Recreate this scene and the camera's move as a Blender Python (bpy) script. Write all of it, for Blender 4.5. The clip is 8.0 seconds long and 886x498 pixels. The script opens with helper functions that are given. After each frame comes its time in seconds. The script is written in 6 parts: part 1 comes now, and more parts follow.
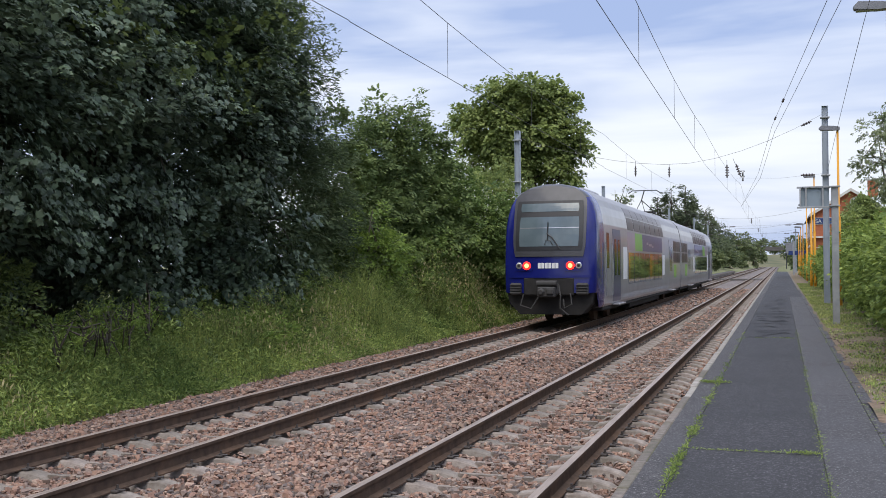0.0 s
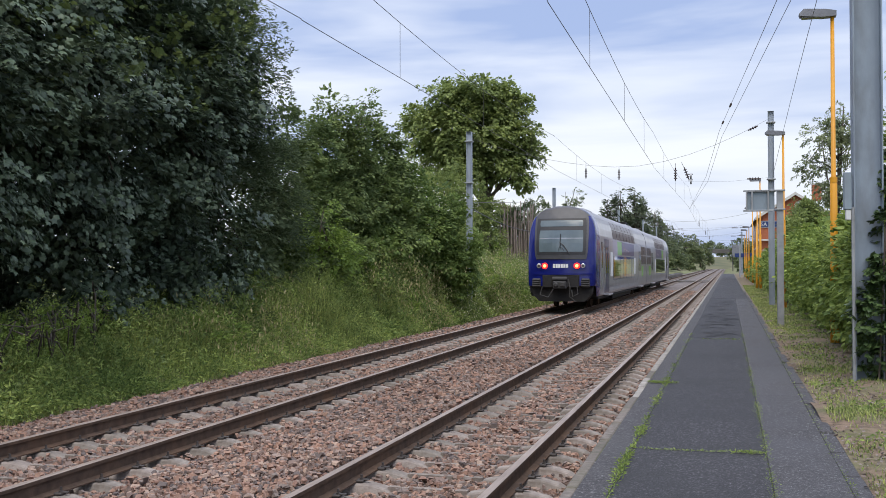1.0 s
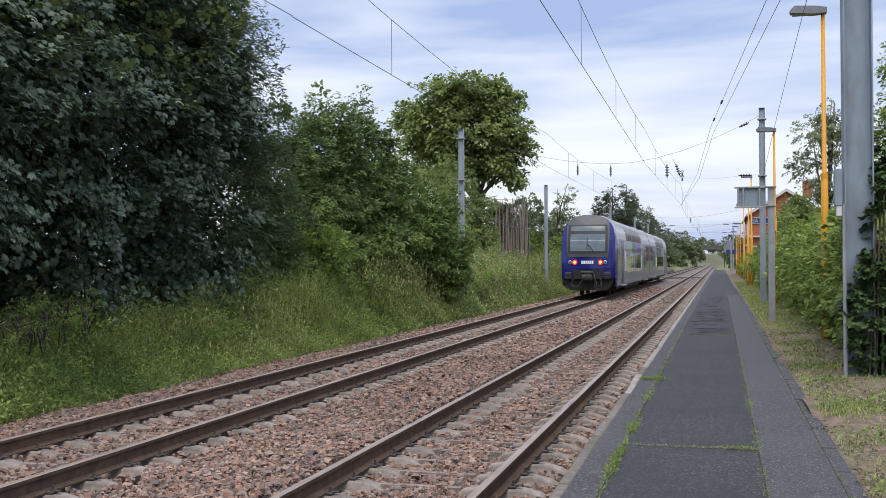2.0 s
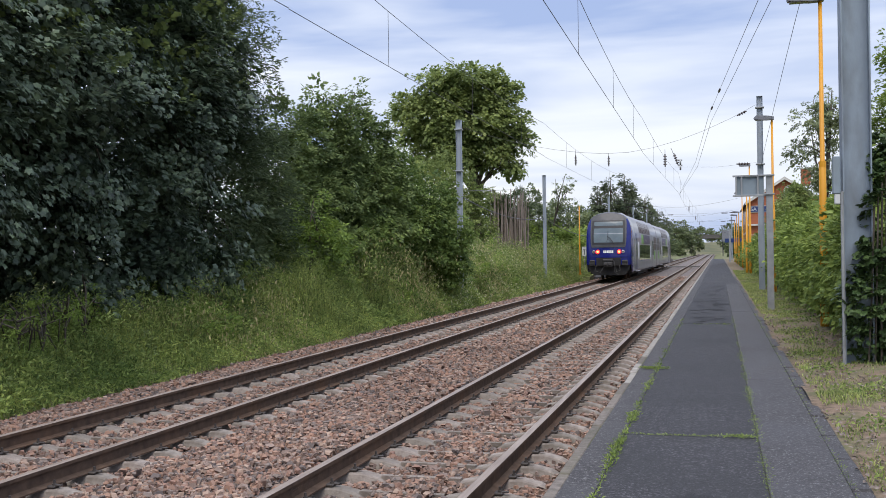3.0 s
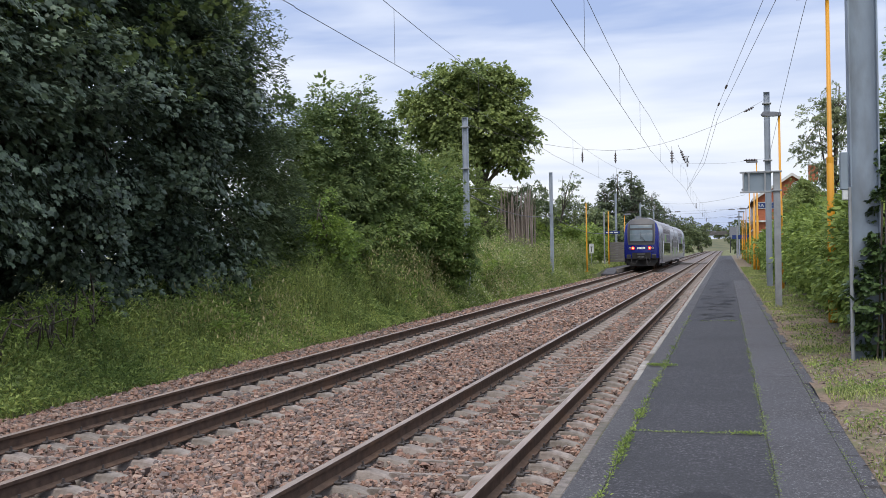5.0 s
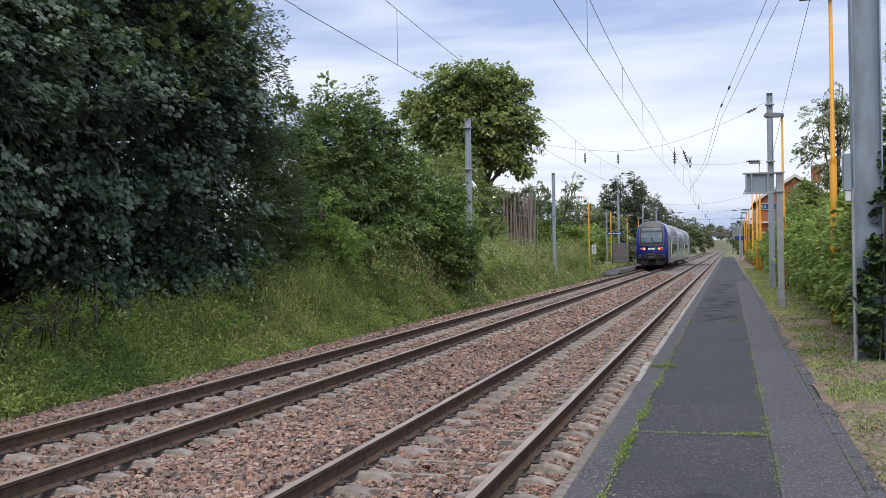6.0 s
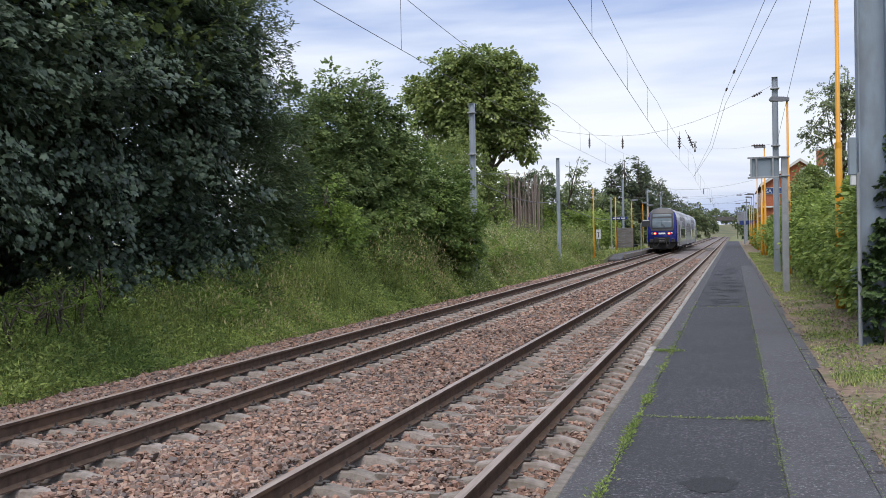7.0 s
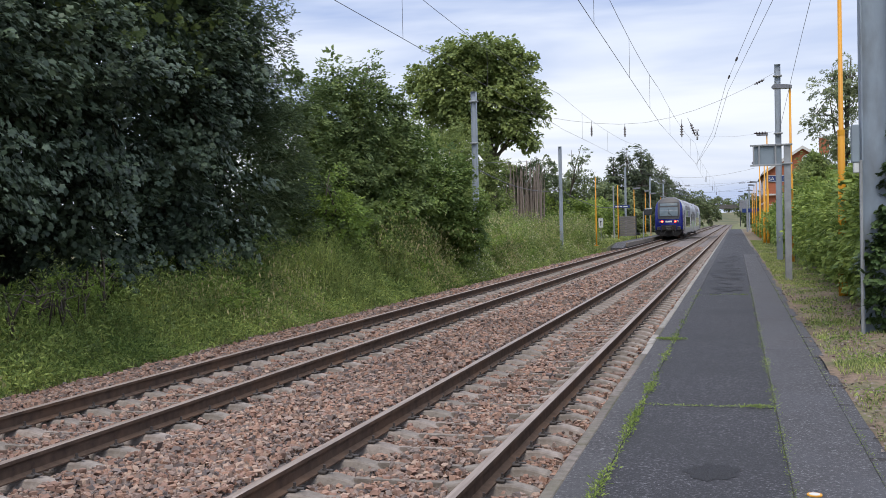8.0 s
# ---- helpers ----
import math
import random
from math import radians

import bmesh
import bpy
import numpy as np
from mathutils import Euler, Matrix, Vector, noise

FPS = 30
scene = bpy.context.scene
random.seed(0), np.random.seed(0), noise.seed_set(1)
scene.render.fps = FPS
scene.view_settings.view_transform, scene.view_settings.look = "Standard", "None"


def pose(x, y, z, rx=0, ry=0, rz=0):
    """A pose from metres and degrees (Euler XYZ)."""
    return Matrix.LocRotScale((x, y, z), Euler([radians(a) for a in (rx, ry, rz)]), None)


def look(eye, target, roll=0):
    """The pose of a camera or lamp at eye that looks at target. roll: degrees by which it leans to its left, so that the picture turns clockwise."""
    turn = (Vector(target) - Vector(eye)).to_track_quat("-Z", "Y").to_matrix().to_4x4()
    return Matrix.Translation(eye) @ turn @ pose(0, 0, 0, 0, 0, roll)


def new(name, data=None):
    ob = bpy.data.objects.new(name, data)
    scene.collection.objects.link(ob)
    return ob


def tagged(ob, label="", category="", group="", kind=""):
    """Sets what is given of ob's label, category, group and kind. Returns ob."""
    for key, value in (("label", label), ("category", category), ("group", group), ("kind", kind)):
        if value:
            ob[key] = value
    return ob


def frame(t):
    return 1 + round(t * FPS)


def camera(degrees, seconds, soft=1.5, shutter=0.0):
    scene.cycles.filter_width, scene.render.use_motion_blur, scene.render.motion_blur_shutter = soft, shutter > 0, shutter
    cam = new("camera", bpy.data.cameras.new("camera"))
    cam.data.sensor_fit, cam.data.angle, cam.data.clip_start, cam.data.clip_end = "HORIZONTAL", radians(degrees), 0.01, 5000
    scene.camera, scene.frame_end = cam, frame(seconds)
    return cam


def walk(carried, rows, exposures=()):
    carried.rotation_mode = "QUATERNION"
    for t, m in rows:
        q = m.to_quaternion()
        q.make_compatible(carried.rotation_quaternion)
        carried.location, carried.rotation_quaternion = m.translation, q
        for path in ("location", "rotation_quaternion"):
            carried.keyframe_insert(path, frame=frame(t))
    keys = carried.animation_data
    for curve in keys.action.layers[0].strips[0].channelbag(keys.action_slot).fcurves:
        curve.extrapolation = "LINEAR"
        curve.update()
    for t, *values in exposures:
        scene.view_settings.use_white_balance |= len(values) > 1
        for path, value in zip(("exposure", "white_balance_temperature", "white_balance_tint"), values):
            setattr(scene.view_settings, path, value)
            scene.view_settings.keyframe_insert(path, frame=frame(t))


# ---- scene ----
# field of view 47.5 degrees across; z = 0 is the top of the rails, y runs along the line
cam = camera(47.495, 8.0, 0.65)
EYE = 1.85
walk(cam, [(t, pose(0, 0, EYE, 90 + p, r, yw)) for t, yw, p, r in (
    (0.0, 18.60, 0.88, 0.46), (0.5, 16.93, 0.86, 0.15), (1.0, 15.82, 0.89, 0.13), (1.5, 15.45, 0.85, 0.06),
    (3.0, 15.30, 0.23, 0.79), (3.5, 15.30, 0.06, 0.83), (4.0, 15.39, 0.07, 0.89), (4.5, 15.58, 0.08, 1.02),
    (6.0, 15.83, 0.14, 0.92), (6.5, 15.89, -0.14, 0.94), (7.0, 16.08, -0.69, 1.07), (7.5, 16.20, -1.08, 1.26),
    (8.0, 16.21, -1.31, 1.28))])
scene.view_settings.exposure = 0.42

# ---- light: overcast evening sky, brightest low over the line ----
SUN_EL, SUN_AZ = 60, 178
world = bpy.data.worlds.new("sky")
scene.world = world
world.use_nodes = True
wn, wl = world.node_tree.nodes, world.node_tree.links
wn.clear()


def wnode(kind, **k):
    n = wn.new(kind)
    for a, v in k.items():
        if a == "op":
            n.operation = v
        else:
            n.inputs[a].default_value = v
    return n


sky = wn.new("ShaderNodeTexSky")
sky.sky_type, sky.sun_disc = "NISHITA", False
sky.sun_elevation, sky.sun_rotation = radians(SUN_EL), radians(SUN_AZ)
geo = wn.new("ShaderNodeTexCoord")
flat = wn.new("ShaderNodeMapping")
flat.inputs["Scale"].default_value = (1.7, 1.7, 12.0)
wl.new(geo.outputs["Generated"], flat.inputs["Vector"])
cloud = wnode("ShaderNodeTexNoise", Scale=1.25, Detail=5.0, Roughness=0.5)
cloud.inputs["Distortion"].default_value = 0.35
wl.new(flat.outputs[0], cloud.inputs["Vector"])
ramp = wn.new("ShaderNodeValToRGB")
ramp.color_ramp.elements[0].position, ramp.color_ramp.elements[0].color = 0.38, (0.37, 0.47, 0.74, 1)
ramp.color_ramp.elements[1].position, ramp.color_ramp.elements[1].color = 0.62, (0.80, 0.85, 0.97, 1)
wl.new(cloud.outputs["Fac"], ramp.inputs["Fac"])
sep = wn.new("ShaderNodeSeparateXYZ")
wl.new(geo.outputs["Generated"], sep.inputs[0])
low = wn.new("ShaderNodeMapRange")
low.inputs["From Min"].default_value, low.inputs["From Max"].default_value = 0.02, 0.20
low.inputs["To Min"].default_value, low.inputs["To Max"].default_value = 1.0, 0.0
wl.new(sep.outputs["Z"], low.inputs["Value"])
bank = wn.new("ShaderNodeMath")
bank.operation = "MULTIPLY_ADD"
bank.inputs[1].default_value, bank.inputs[2].default_value = 4.2, -1.95
wl.new(cloud.outputs["Fac"], bank.inputs[0])
lowc = wn.new("ShaderNodeMath")
lowc.operation, lowc.use_clamp = "MULTIPLY", True
wl.new(low.outputs[0], lowc.inputs[0])
bank2 = wn.new("ShaderNodeMath")
bank2.operation, bank2.inputs[1].default_value = "ADD", 0.42
wl.new(bank.outputs[0], bank2.inputs[0])
wl.new(bank2.outputs[0], lowc.inputs[1])
mixw = wn.new("ShaderNodeMix")
mixw.data_type = "RGBA"
mixw.inputs["B"].default_value = (0.90, 0.91, 0.94, 1)
wl.new(lowc.outputs[0], mixw.inputs["Factor"])
wl.new(ramp.outputs[0], mixw.inputs["A"])
bg_cloud = wnode("ShaderNodeBackground", Strength=0.78)
# an overcast sky is brighter towards the zenith
zen = wn.new("ShaderNodeMapRange")
zen.interpolation_type = "SMOOTHSTEP"
zen.inputs["From Min"].default_value, zen.inputs["From Max"].default_value = 0.25, 1.0
zen.inputs["To Min"].default_value, zen.inputs["To Max"].default_value = 0.77, 1.55
wl.new(sep.outputs["Z"], zen.inputs["Value"])
wl.new(zen.outputs[0], bg_cloud.inputs["Strength"])
wl.new(mixw.outputs["Result"], bg_cloud.inputs["Color"])
bg_sky = wnode("ShaderNodeBackground", Strength=0.012)
wl.new(sky.outputs[0], bg_sky.inputs["Color"])
both = wn.new("ShaderNodeAddShader")
wl.new(bg_cloud.outputs[0], both.inputs[0])
wl.new(bg_sky.outputs[0], both.inputs[1])
wout = wn.new("ShaderNodeOutputWorld")
wl.new(both.outputs[0], wout.inputs["Surface"])

sun = new("sun", bpy.data.lights.new("sun", "SUN"))
sun.data.energy, sun.data.angle, sun.data.color = 1.7, radians(45), (1.0, 0.92, 0.79)
_el, _az = radians(SUN_EL), radians(SUN_AZ)
sun.matrix_world = look((60 * math.sin(_az), 60 * math.cos(_az), 60 * math.tan(_el)), (0, 0, 0))


# ---- materials ----
def mat(name, c1, c2=None, scale=3.0, rough=0.8, metal=0.0, bump=0.0, bscale=None, vary=0.0, island=0.0, stain=None,
        sscale=0.6, samount=0.5, stretch=(1, 1, 1), spec=0.5, emit=0.0, through_light=0.0, coat=0.0, c3=None, grain=0.55):
    """A principled surface: two or three tones by noise, a second, larger stain, bump, and a shift from piece to piece."""
    m = bpy.data.materials.new(name)
    m.use_nodes = True
    nt = m.node_tree
    n, l = nt.nodes, nt.links
    b = n["Principled BSDF"]
    b.inputs["Roughness"].default_value, b.inputs["Metallic"].default_value = rough, metal
    b.inputs["Specular IOR Level"].default_value = spec
    b.inputs["Coat Weight"].default_value = coat
    co = n.new("ShaderNodeTexCoord")
    mp = n.new("ShaderNodeMapping")
    mp.inputs["Scale"].default_value = stretch
    l.new(co.outputs["Object"], mp.inputs["Vector"])
    c2 = c2 or tuple(x * 0.75 for x in c1)
    nz = n.new("ShaderNodeTexNoise")
    nz.inputs["Scale"].default_value, nz.inputs["Detail"].default_value, nz.inputs["Roughness"].default_value = scale, 8, grain
    l.new(mp.outputs[0], nz.inputs["Vector"])
    rp = n.new("ShaderNodeValToRGB")
    e = rp.color_ramp.elements
    lo_, hi_ = (0.43, 0.56) if grain > 0.7 else (0.34, 0.66)
    e[0].position, e[0].color = lo_, (*c2, 1)
    e[1].position, e[1].color = hi_, (*c1, 1)
    if c3:
        x = rp.color_ramp.elements.new(0.63 if grain > 0.7 else 0.82)
        x.color = (*c3, 1)
    l.new(nz.outputs["Fac"], rp.inputs["Fac"])
    out = rp.outputs["Color"]
    if stain:
        s = n.new("ShaderNodeTexNoise")
        s.inputs["Scale"].default_value, s.inputs["Detail"].default_value = sscale, 4
        l.new(mp.outputs[0], s.inputs["Vector"])
        r = n.new("ShaderNodeMapRange")
        r.inputs["From Min"].default_value, r.inputs["From Max"].default_value = 0.45, 0.7
        r.inputs["To Max"].default_value = samount
        l.new(s.outputs["Fac"], r.inputs["Value"])
        mx = n.new("ShaderNodeMix")
        mx.data_type = "RGBA"
        mx.inputs["B"].default_value = (*stain, 1)
        l.new(r.outputs[0], mx.inputs["Factor"])
        l.new(out, mx.inputs["A"])
        out = mx.outputs["Result"]
    if island or vary:
        src = n.new("ShaderNodeNewGeometry").outputs["Random Per Island"] if island else n.new("ShaderNodeObjectInfo").outputs["Random"]
        a = island or vary
        hs = n.new("ShaderNodeHueSaturation")
        r = n.new("ShaderNodeMapRange")
        r.inputs["To Min"].default_value, r.inputs["To Max"].default_value = 1 - a, 1 + a
        l.new(src, r.inputs["Value"])
        l.new(r.outputs[0], hs.inputs["Value"])
        r2 = n.new("ShaderNodeMapRange")
        r2.inputs["To Min"].default_value, r2.inputs["To Max"].default_value = 0.5 + 0.03 * a, 0.5 - 0.05 * a
        l.new(src, r2.inputs["Value"])
        l.new(r2.outputs[0], hs.inputs["Hue"])
        l.new(out, hs.inputs["Color"])
        out = hs.outputs["Color"]
    l.new(out, b.inputs["Base Color"])
    if bump:
        bn = n.new("ShaderNodeTexNoise")
        bn.inputs["Scale"].default_value, bn.inputs["Detail"].default_value = bscale or scale * 6, 4
        l.new(mp.outputs[0], bn.inputs["Vector"])
        bp = n.new("ShaderNodeBump")
        bp.inputs["Strength"].default_value, bp.inputs["Distance"].default_value = bump, 0.01
        l.new(bn.outputs["Fac"], bp.inputs["Height"])
        l.new(bp.outputs[0], b.inputs["Normal"])
    if emit:
        b.inputs["Emission Color"].default_value = (*c1, 1)
        b.inputs["Emission Strength"].default_value = emit
    if through_light:
        tr = n.new("ShaderNodeBsdfTranslucent")
        l.new(out, tr.inputs["Color"])
        ms = n.new("ShaderNodeMixShader")
        ms.inputs[0].default_value = through_light
        l.new(b.outputs[0], ms.inputs[1])
        l.new(tr.outputs[0], ms.inputs[2])
        l.new(ms.outputs[0], n["Material Output"].inputs["Surface"])
    return m


def stone_mat(name, tones, rough=0.85):
    """Crushed stone: each stone takes one of several tones."""
    m = mat(name, (1, 1, 1), rough=rough, bump=0.12, scale=20, bscale=60)
    n, l = m.node_tree.nodes, m.node_tree.links
    rp = n.new("ShaderNodeValToRGB")
    rp.color_ramp.interpolation = "CONSTANT"
    for i, c in enumerate(tones):
        e = rp.color_ramp.elements[i] if i < 2 else rp.color_ramp.elements.new(i / len(tones))
        e.position, e.color = i / len(tones), (*c, 1)
    l.new(n.new("ShaderNodeNewGeometry").outputs["Random Per Island"], rp.inputs["Fac"])
    nz = n.new("ShaderNodeTexNoise")
    nz.inputs["Scale"].default_value = 0.35
    l.new(n.new("ShaderNodeTexCoord").outputs["Object"], nz.inputs["Vector"])
    r = n.new("ShaderNodeMapRange")
    r.inputs["From Min"].default_value, r.inputs["From Max"].default_value = 0.3, 0.7
    r.inputs["To Min"].default_value, r.inputs["To Max"].default_value = 0.78, 1.15
    l.new(nz.outputs["Fac"], r.inputs["Value"])
    hs = n.new("ShaderNodeHueSaturation")
    l.new(rp.outputs[0], hs.inputs["Color"])
    l.new(r.outputs[0], hs.inputs["Value"])
    l.new(hs.outputs[0], n["Principled BSDF"].inputs["Base Color"])
    return m


STONES = ((0.304, 0.179, 0.127), (0.225, 0.138, 0.103), (0.198, 0.155, 0.133), (0.359, 0.253, 0.193), (0.133, 0.106, 0.097), (0.267, 0.158, 0.118), (0.216, 0.152, 0.125), (0.317, 0.193, 0.138), (0.147, 0.097, 0.075), (0.281, 0.204, 0.166))
M = {}
M["stone"] = stone_mat("crushed_stone", STONES)
M["ballast"] = mat("ballast_bed", (0.225, 0.185, 0.165), (0.07, 0.058, 0.053), scale=22, rough=0.95, bump=1.0, bscale=22, stain=(0.20, 0.18, 0.18), sscale=0.5)
M["rust"] = mat("rusty_steel", (0.115, 0.078, 0.057), (0.068, 0.047, 0.036), scale=9, rough=0.85, bump=0.3, stain=(0.15, 0.085, 0.05), sscale=2, spec=0.08)
M["railtop"] = mat("worn_rail_top", (0.36, 0.285, 0.235), (0.22, 0.168, 0.135), scale=4, rough=0.5, metal=0.15, stretch=(6, 0.3, 1))
M["concrete"] = mat("sleeper_concrete", (0.305, 0.2623, 0.2257), (0.1708, 0.1427, 0.1196), scale=8, rough=0.95, bump=0.6, vary=0.16, stain=(0.16, 0.125, 0.10), sscale=3, samount=0.7)
M["clip"] = mat("dark_fastening", (0.06, 0.05, 0.045), rough=0.7, scale=12)
M["asphalt"] = mat("dark_asphalt", (0.0298, 0.027, 0.0301), (0.0149, 0.0133, 0.0152), scale=55, rough=0.78, bump=0.9, bscale=70, stain=(0.019, 0.018, 0.019), sscale=0.9, samount=0.75, stretch=(1, 1, 1), vary=0.08, c3=(0.19, 0.185, 0.19), grain=0.72)
M["asphalt_edge"] = mat("grey_asphalt", (0.0623, 0.0572, 0.0591), (0.0305, 0.028, 0.0298), scale=55, rough=0.85, bump=0.6, bscale=120, stain=(0.07, 0.068, 0.07), sscale=1.1, samount=0.6, vary=0.06, c3=(0.25, 0.24, 0.24), grain=0.72)
M["asphalt_light"] = mat("pale_asphalt", (0.0623, 0.0571, 0.059), (0.033, 0.0305, 0.0318), scale=55, rough=0.85, bump=0.5, bscale=120, stain=(0.075, 0.074, 0.082), sscale=0.9, samount=0.6, vary=0.06, c3=(0.26, 0.255, 0.265), grain=0.72)
M["kerb"] = mat("weathered_kerb", (0.20, 0.17, 0.145), (0.11, 0.095, 0.08), scale=16, rough=0.95, bump=0.7, vary=0.18, stain=(0.12, 0.11, 0.075), sscale=2.5, samount=0.7)
M["kerb_white"] = mat("white_painted_kerb", (0.33, 0.305, 0.27), (0.20, 0.18, 0.155), scale=9, rough=0.9, bump=0.5, vary=0.12, stain=(0.22, 0.2, 0.17), sscale=3, samount=0.7)
M["soil"] = mat("mossy_soil", (0.11, 0.11, 0.045), (0.06, 0.055, 0.03), scale=9, rough=1, bump=0.8)
M["ground"] = mat("grassy_ground", (0.20, 0.21, 0.09), (0.11, 0.125, 0.05), scale=3.5, rough=1, bump=0.8, bscale=30, stain=(0.13, 0.10, 0.06), sscale=0.45, samount=0.6)
M["lawn"] = mat("short_worn_grass", (0.21, 0.145, 0.10), (0.11, 0.078, 0.05), scale=9, rough=1, bump=1.0, bscale=60, stain=(0.11, 0.13, 0.045), sscale=2.4, samount=0.75, grain=0.75)


# ---- building helpers ----
def part(name, bm, material, parent=None, label="", m=None, smooth=False):
    """Links a bmesh as one mesh object, under a thing or a part."""
    me = bpy.data.meshes.new(name)
    bm.to_mesh(me)
    bm.free()
    for x in (material if isinstance(material, (list, tuple)) else [material]):
        me.materials.append(x)
    if smooth:
        me.polygons.foreach_set("use_smooth", [True] * len(me.polygons))
    ob = new(name, me)
    ob.parent = parent
    if m is not None:
        ob.matrix_basis = m
    if label:
        tagged(ob, label)
    return ob


def thing(name, label, category, group="", kind="", m=None):
    ob = new(name)
    ob.empty_display_size = 0.2
    if m is not None:
        ob.matrix_basis = m
    return tagged(ob, label, category, group, kind)


def box(bm, c, s, bevel=0.0, mi=0, m=None):
    r = bmesh.ops.create_cube(bm, size=1.0, matrix=(m or Matrix()) @ Matrix.Translation(c) @ Matrix.Diagonal((*s, 1)))
    vs = r["verts"]
    fs = list({f for v in vs for f in v.link_faces})
    for f in fs:
        f.material_index = mi
    if bevel:
        es = list({e for v in vs for e in v.link_edges})
        bmesh.ops.bevel(bm, geom=es, offset=bevel, segments=1, affect="EDGES", profile=0.7)
    return vs


def boxm(c, s, bevel=0.0):
    bm = bmesh.new()
    box(bm, c, s, bevel)
    return bm


def tube(bm, pts, radii, n=8, caps=True, mi=0):
    """A tapered tube along points."""
    pts = [Vector(p) for p in pts]
    if not isinstance(radii, (list, tuple)):
        radii = [radii] * len(pts)
    rings = []
    for i, p in enumerate(pts):
        d = (pts[min(i + 1, len(pts) - 1)] - pts[max(i - 1, 0)]).normalized()
        a = d.orthogonal().normalized() if abs(d.z) > 0.95 else d.cross(Vector((0, 0, 1))).normalized()
        b = d.cross(a)
        rings.append([bm.verts.new(p + radii[i] * (a * math.cos(2 * math.pi * k / n) + b * math.sin(2 * math.pi * k / n))) for k in range(n)])
    fs = []
    for r0, r1 in zip(rings, rings[1:]):
        for k in range(n):
            fs.append(bm.faces.new((r0[k], r0[(k + 1) % n], r1[(k + 1) % n], r1[k])))
    if caps and n > 2:
        fs += [bm.faces.new(rings[0][::-1]), bm.faces.new(rings[-1])]
    for f in fs:
        f.material_index = mi
    bmesh.ops.recalc_face_normals(bm, faces=fs)
    return fs


def tubem(pts, radii, n=8):
    bm = bmesh.new()
    tube(bm, pts, radii, n)
    return bm


def prism(bm, outline, axis, a, b, mi=0):
    """Extrudes an outline of 2D points from a to b along axis 'x' or 'y'."""
    put = (lambda p, q: (q, p[0], p[1])) if axis == "x" else (lambda p, q: (p[0], q, p[1]))
    r0, r1 = [bm.verts.new(put(p, a)) for p in outline], [bm.verts.new(put(p, b)) for p in outline]
    n = len(outline)
    fs = [bm.faces.new((r0[k], r0[(k + 1) % n], r1[(k + 1) % n], r1[k])) for k in range(n)]
    fs += [bm.faces.new(r0[::-1]), bm.faces.new(r1)]
    for f in fs:
        f.material_index = mi
    bmesh.ops.recalc_face_normals(bm, faces=fs)
    return fs


def raw_mesh(name, verts, faces, material, parent=None, label="", smooth=False):
    """A mesh from arrays: verts (n, 3), faces (m, k) with k corners each."""
    me = bpy.data.meshes.new(name)
    v, f = np.asarray(verts, np.float32), np.asarray(faces, np.int32)
    me.vertices.add(len(v))
    me.vertices.foreach_set("co", v.ravel())
    k = f.shape[1]
    me.loops.add(f.size)
    me.loops.foreach_set("vertex_index", f.ravel())
    me.polygons.add(len(f))
    me.polygons.foreach_set("loop_start", np.arange(0, f.size, k, dtype=np.int32))
    me.materials.append(material)
    me.update(calc_edges=True)
    me.polygons.foreach_set("use_smooth", np.full(len(f), smooth))
    ob = new(name, me)
    ob.parent = parent
    if label:
        tagged(ob, label)
    return ob


RNG = np.random.default_rng(7)

# ---- plan of the line ----
TRACKS = (-2.655, -6.543)            # centre lines: near track, far track
GAUGE = 0.7525                       # centre line to the middle of a rail head
PLAT = 0.30                          # top of the near platform
EDGE_L, EDGE_R = -1.112, 0.80        # sides of the near platform
Y0, Y1 = -8.0, 420.0
SLEEPER = 0.59


def ground_z(x, y):
    """Height of the ground sheet: line bed, near lawn, rising bank beyond the far track."""
    x, y = np.asarray(x, float), np.asarray(y, float)
    z = np.where(x > -1.15, 0.18, -0.50)
    bank = -0.42 + 0.55 * np.clip((-9.45 - x) / 1.9, 0, 1) + 0.9 * np.clip((-11.2 - x) / 8, 0, 1)
    z = np.where(x < -9.45, bank, z)
    z = np.where(x > 3, 0.18 + 0.04 * np.clip(x - 3, 0, 30), z)
    return z


# ---- ground, one sheet to the horizon ----
gx = np.array([-3000, -800, -200, -80, -40, -25, -19, -15, -13, -11.2, -10, -9.47, -9.45, -9.35, -5, -1.16, -1.15, 0.8, 3, 8, 16, 33, 80, 300, 900, 3000], float)
gy = np.array([-400, -60, -8, 0, 8, 16, 24, 32, 40, 60, 80, 120, 180, 260, 340, 420, 600, 1000, 3000], float)
GX, GY = np.meshgrid(gx, gy)
gv = np.stack([GX, GY, ground_z(GX, GY)], -1).reshape(-1, 3)
nx = len(gx)
gf = [(j * nx + i, j * nx + i + 1, (j + 1) * nx + i + 1, (j + 1) * nx + i) for j in range(len(gy) - 1) for i in range(nx - 1)]
tagged(raw_mesh("ground", gv, gf, M["ground"]), "grassy ground on both sides of the railway line", "ground", kind="structure")

# ---- ballast: bed and loose stones ----


def ballast_z(x):
    """Height of the stone surface across the line."""
    x = np.asarray(x, float)
    z = np.full_like(x, -0.222)
    for tc in TRACKS:
        z = np.where(np.abs(np.abs(x - tc) - GAUGE) < 0.48, -0.248, z)
    z = np.where(np.abs(x + 4.6) < 0.75, -0.185, z)
    z = np.where(x < -8.25, -0.225 - 0.17 * np.clip((-8.25 - x) / 1.35, 0, 1.2), z)
    return z


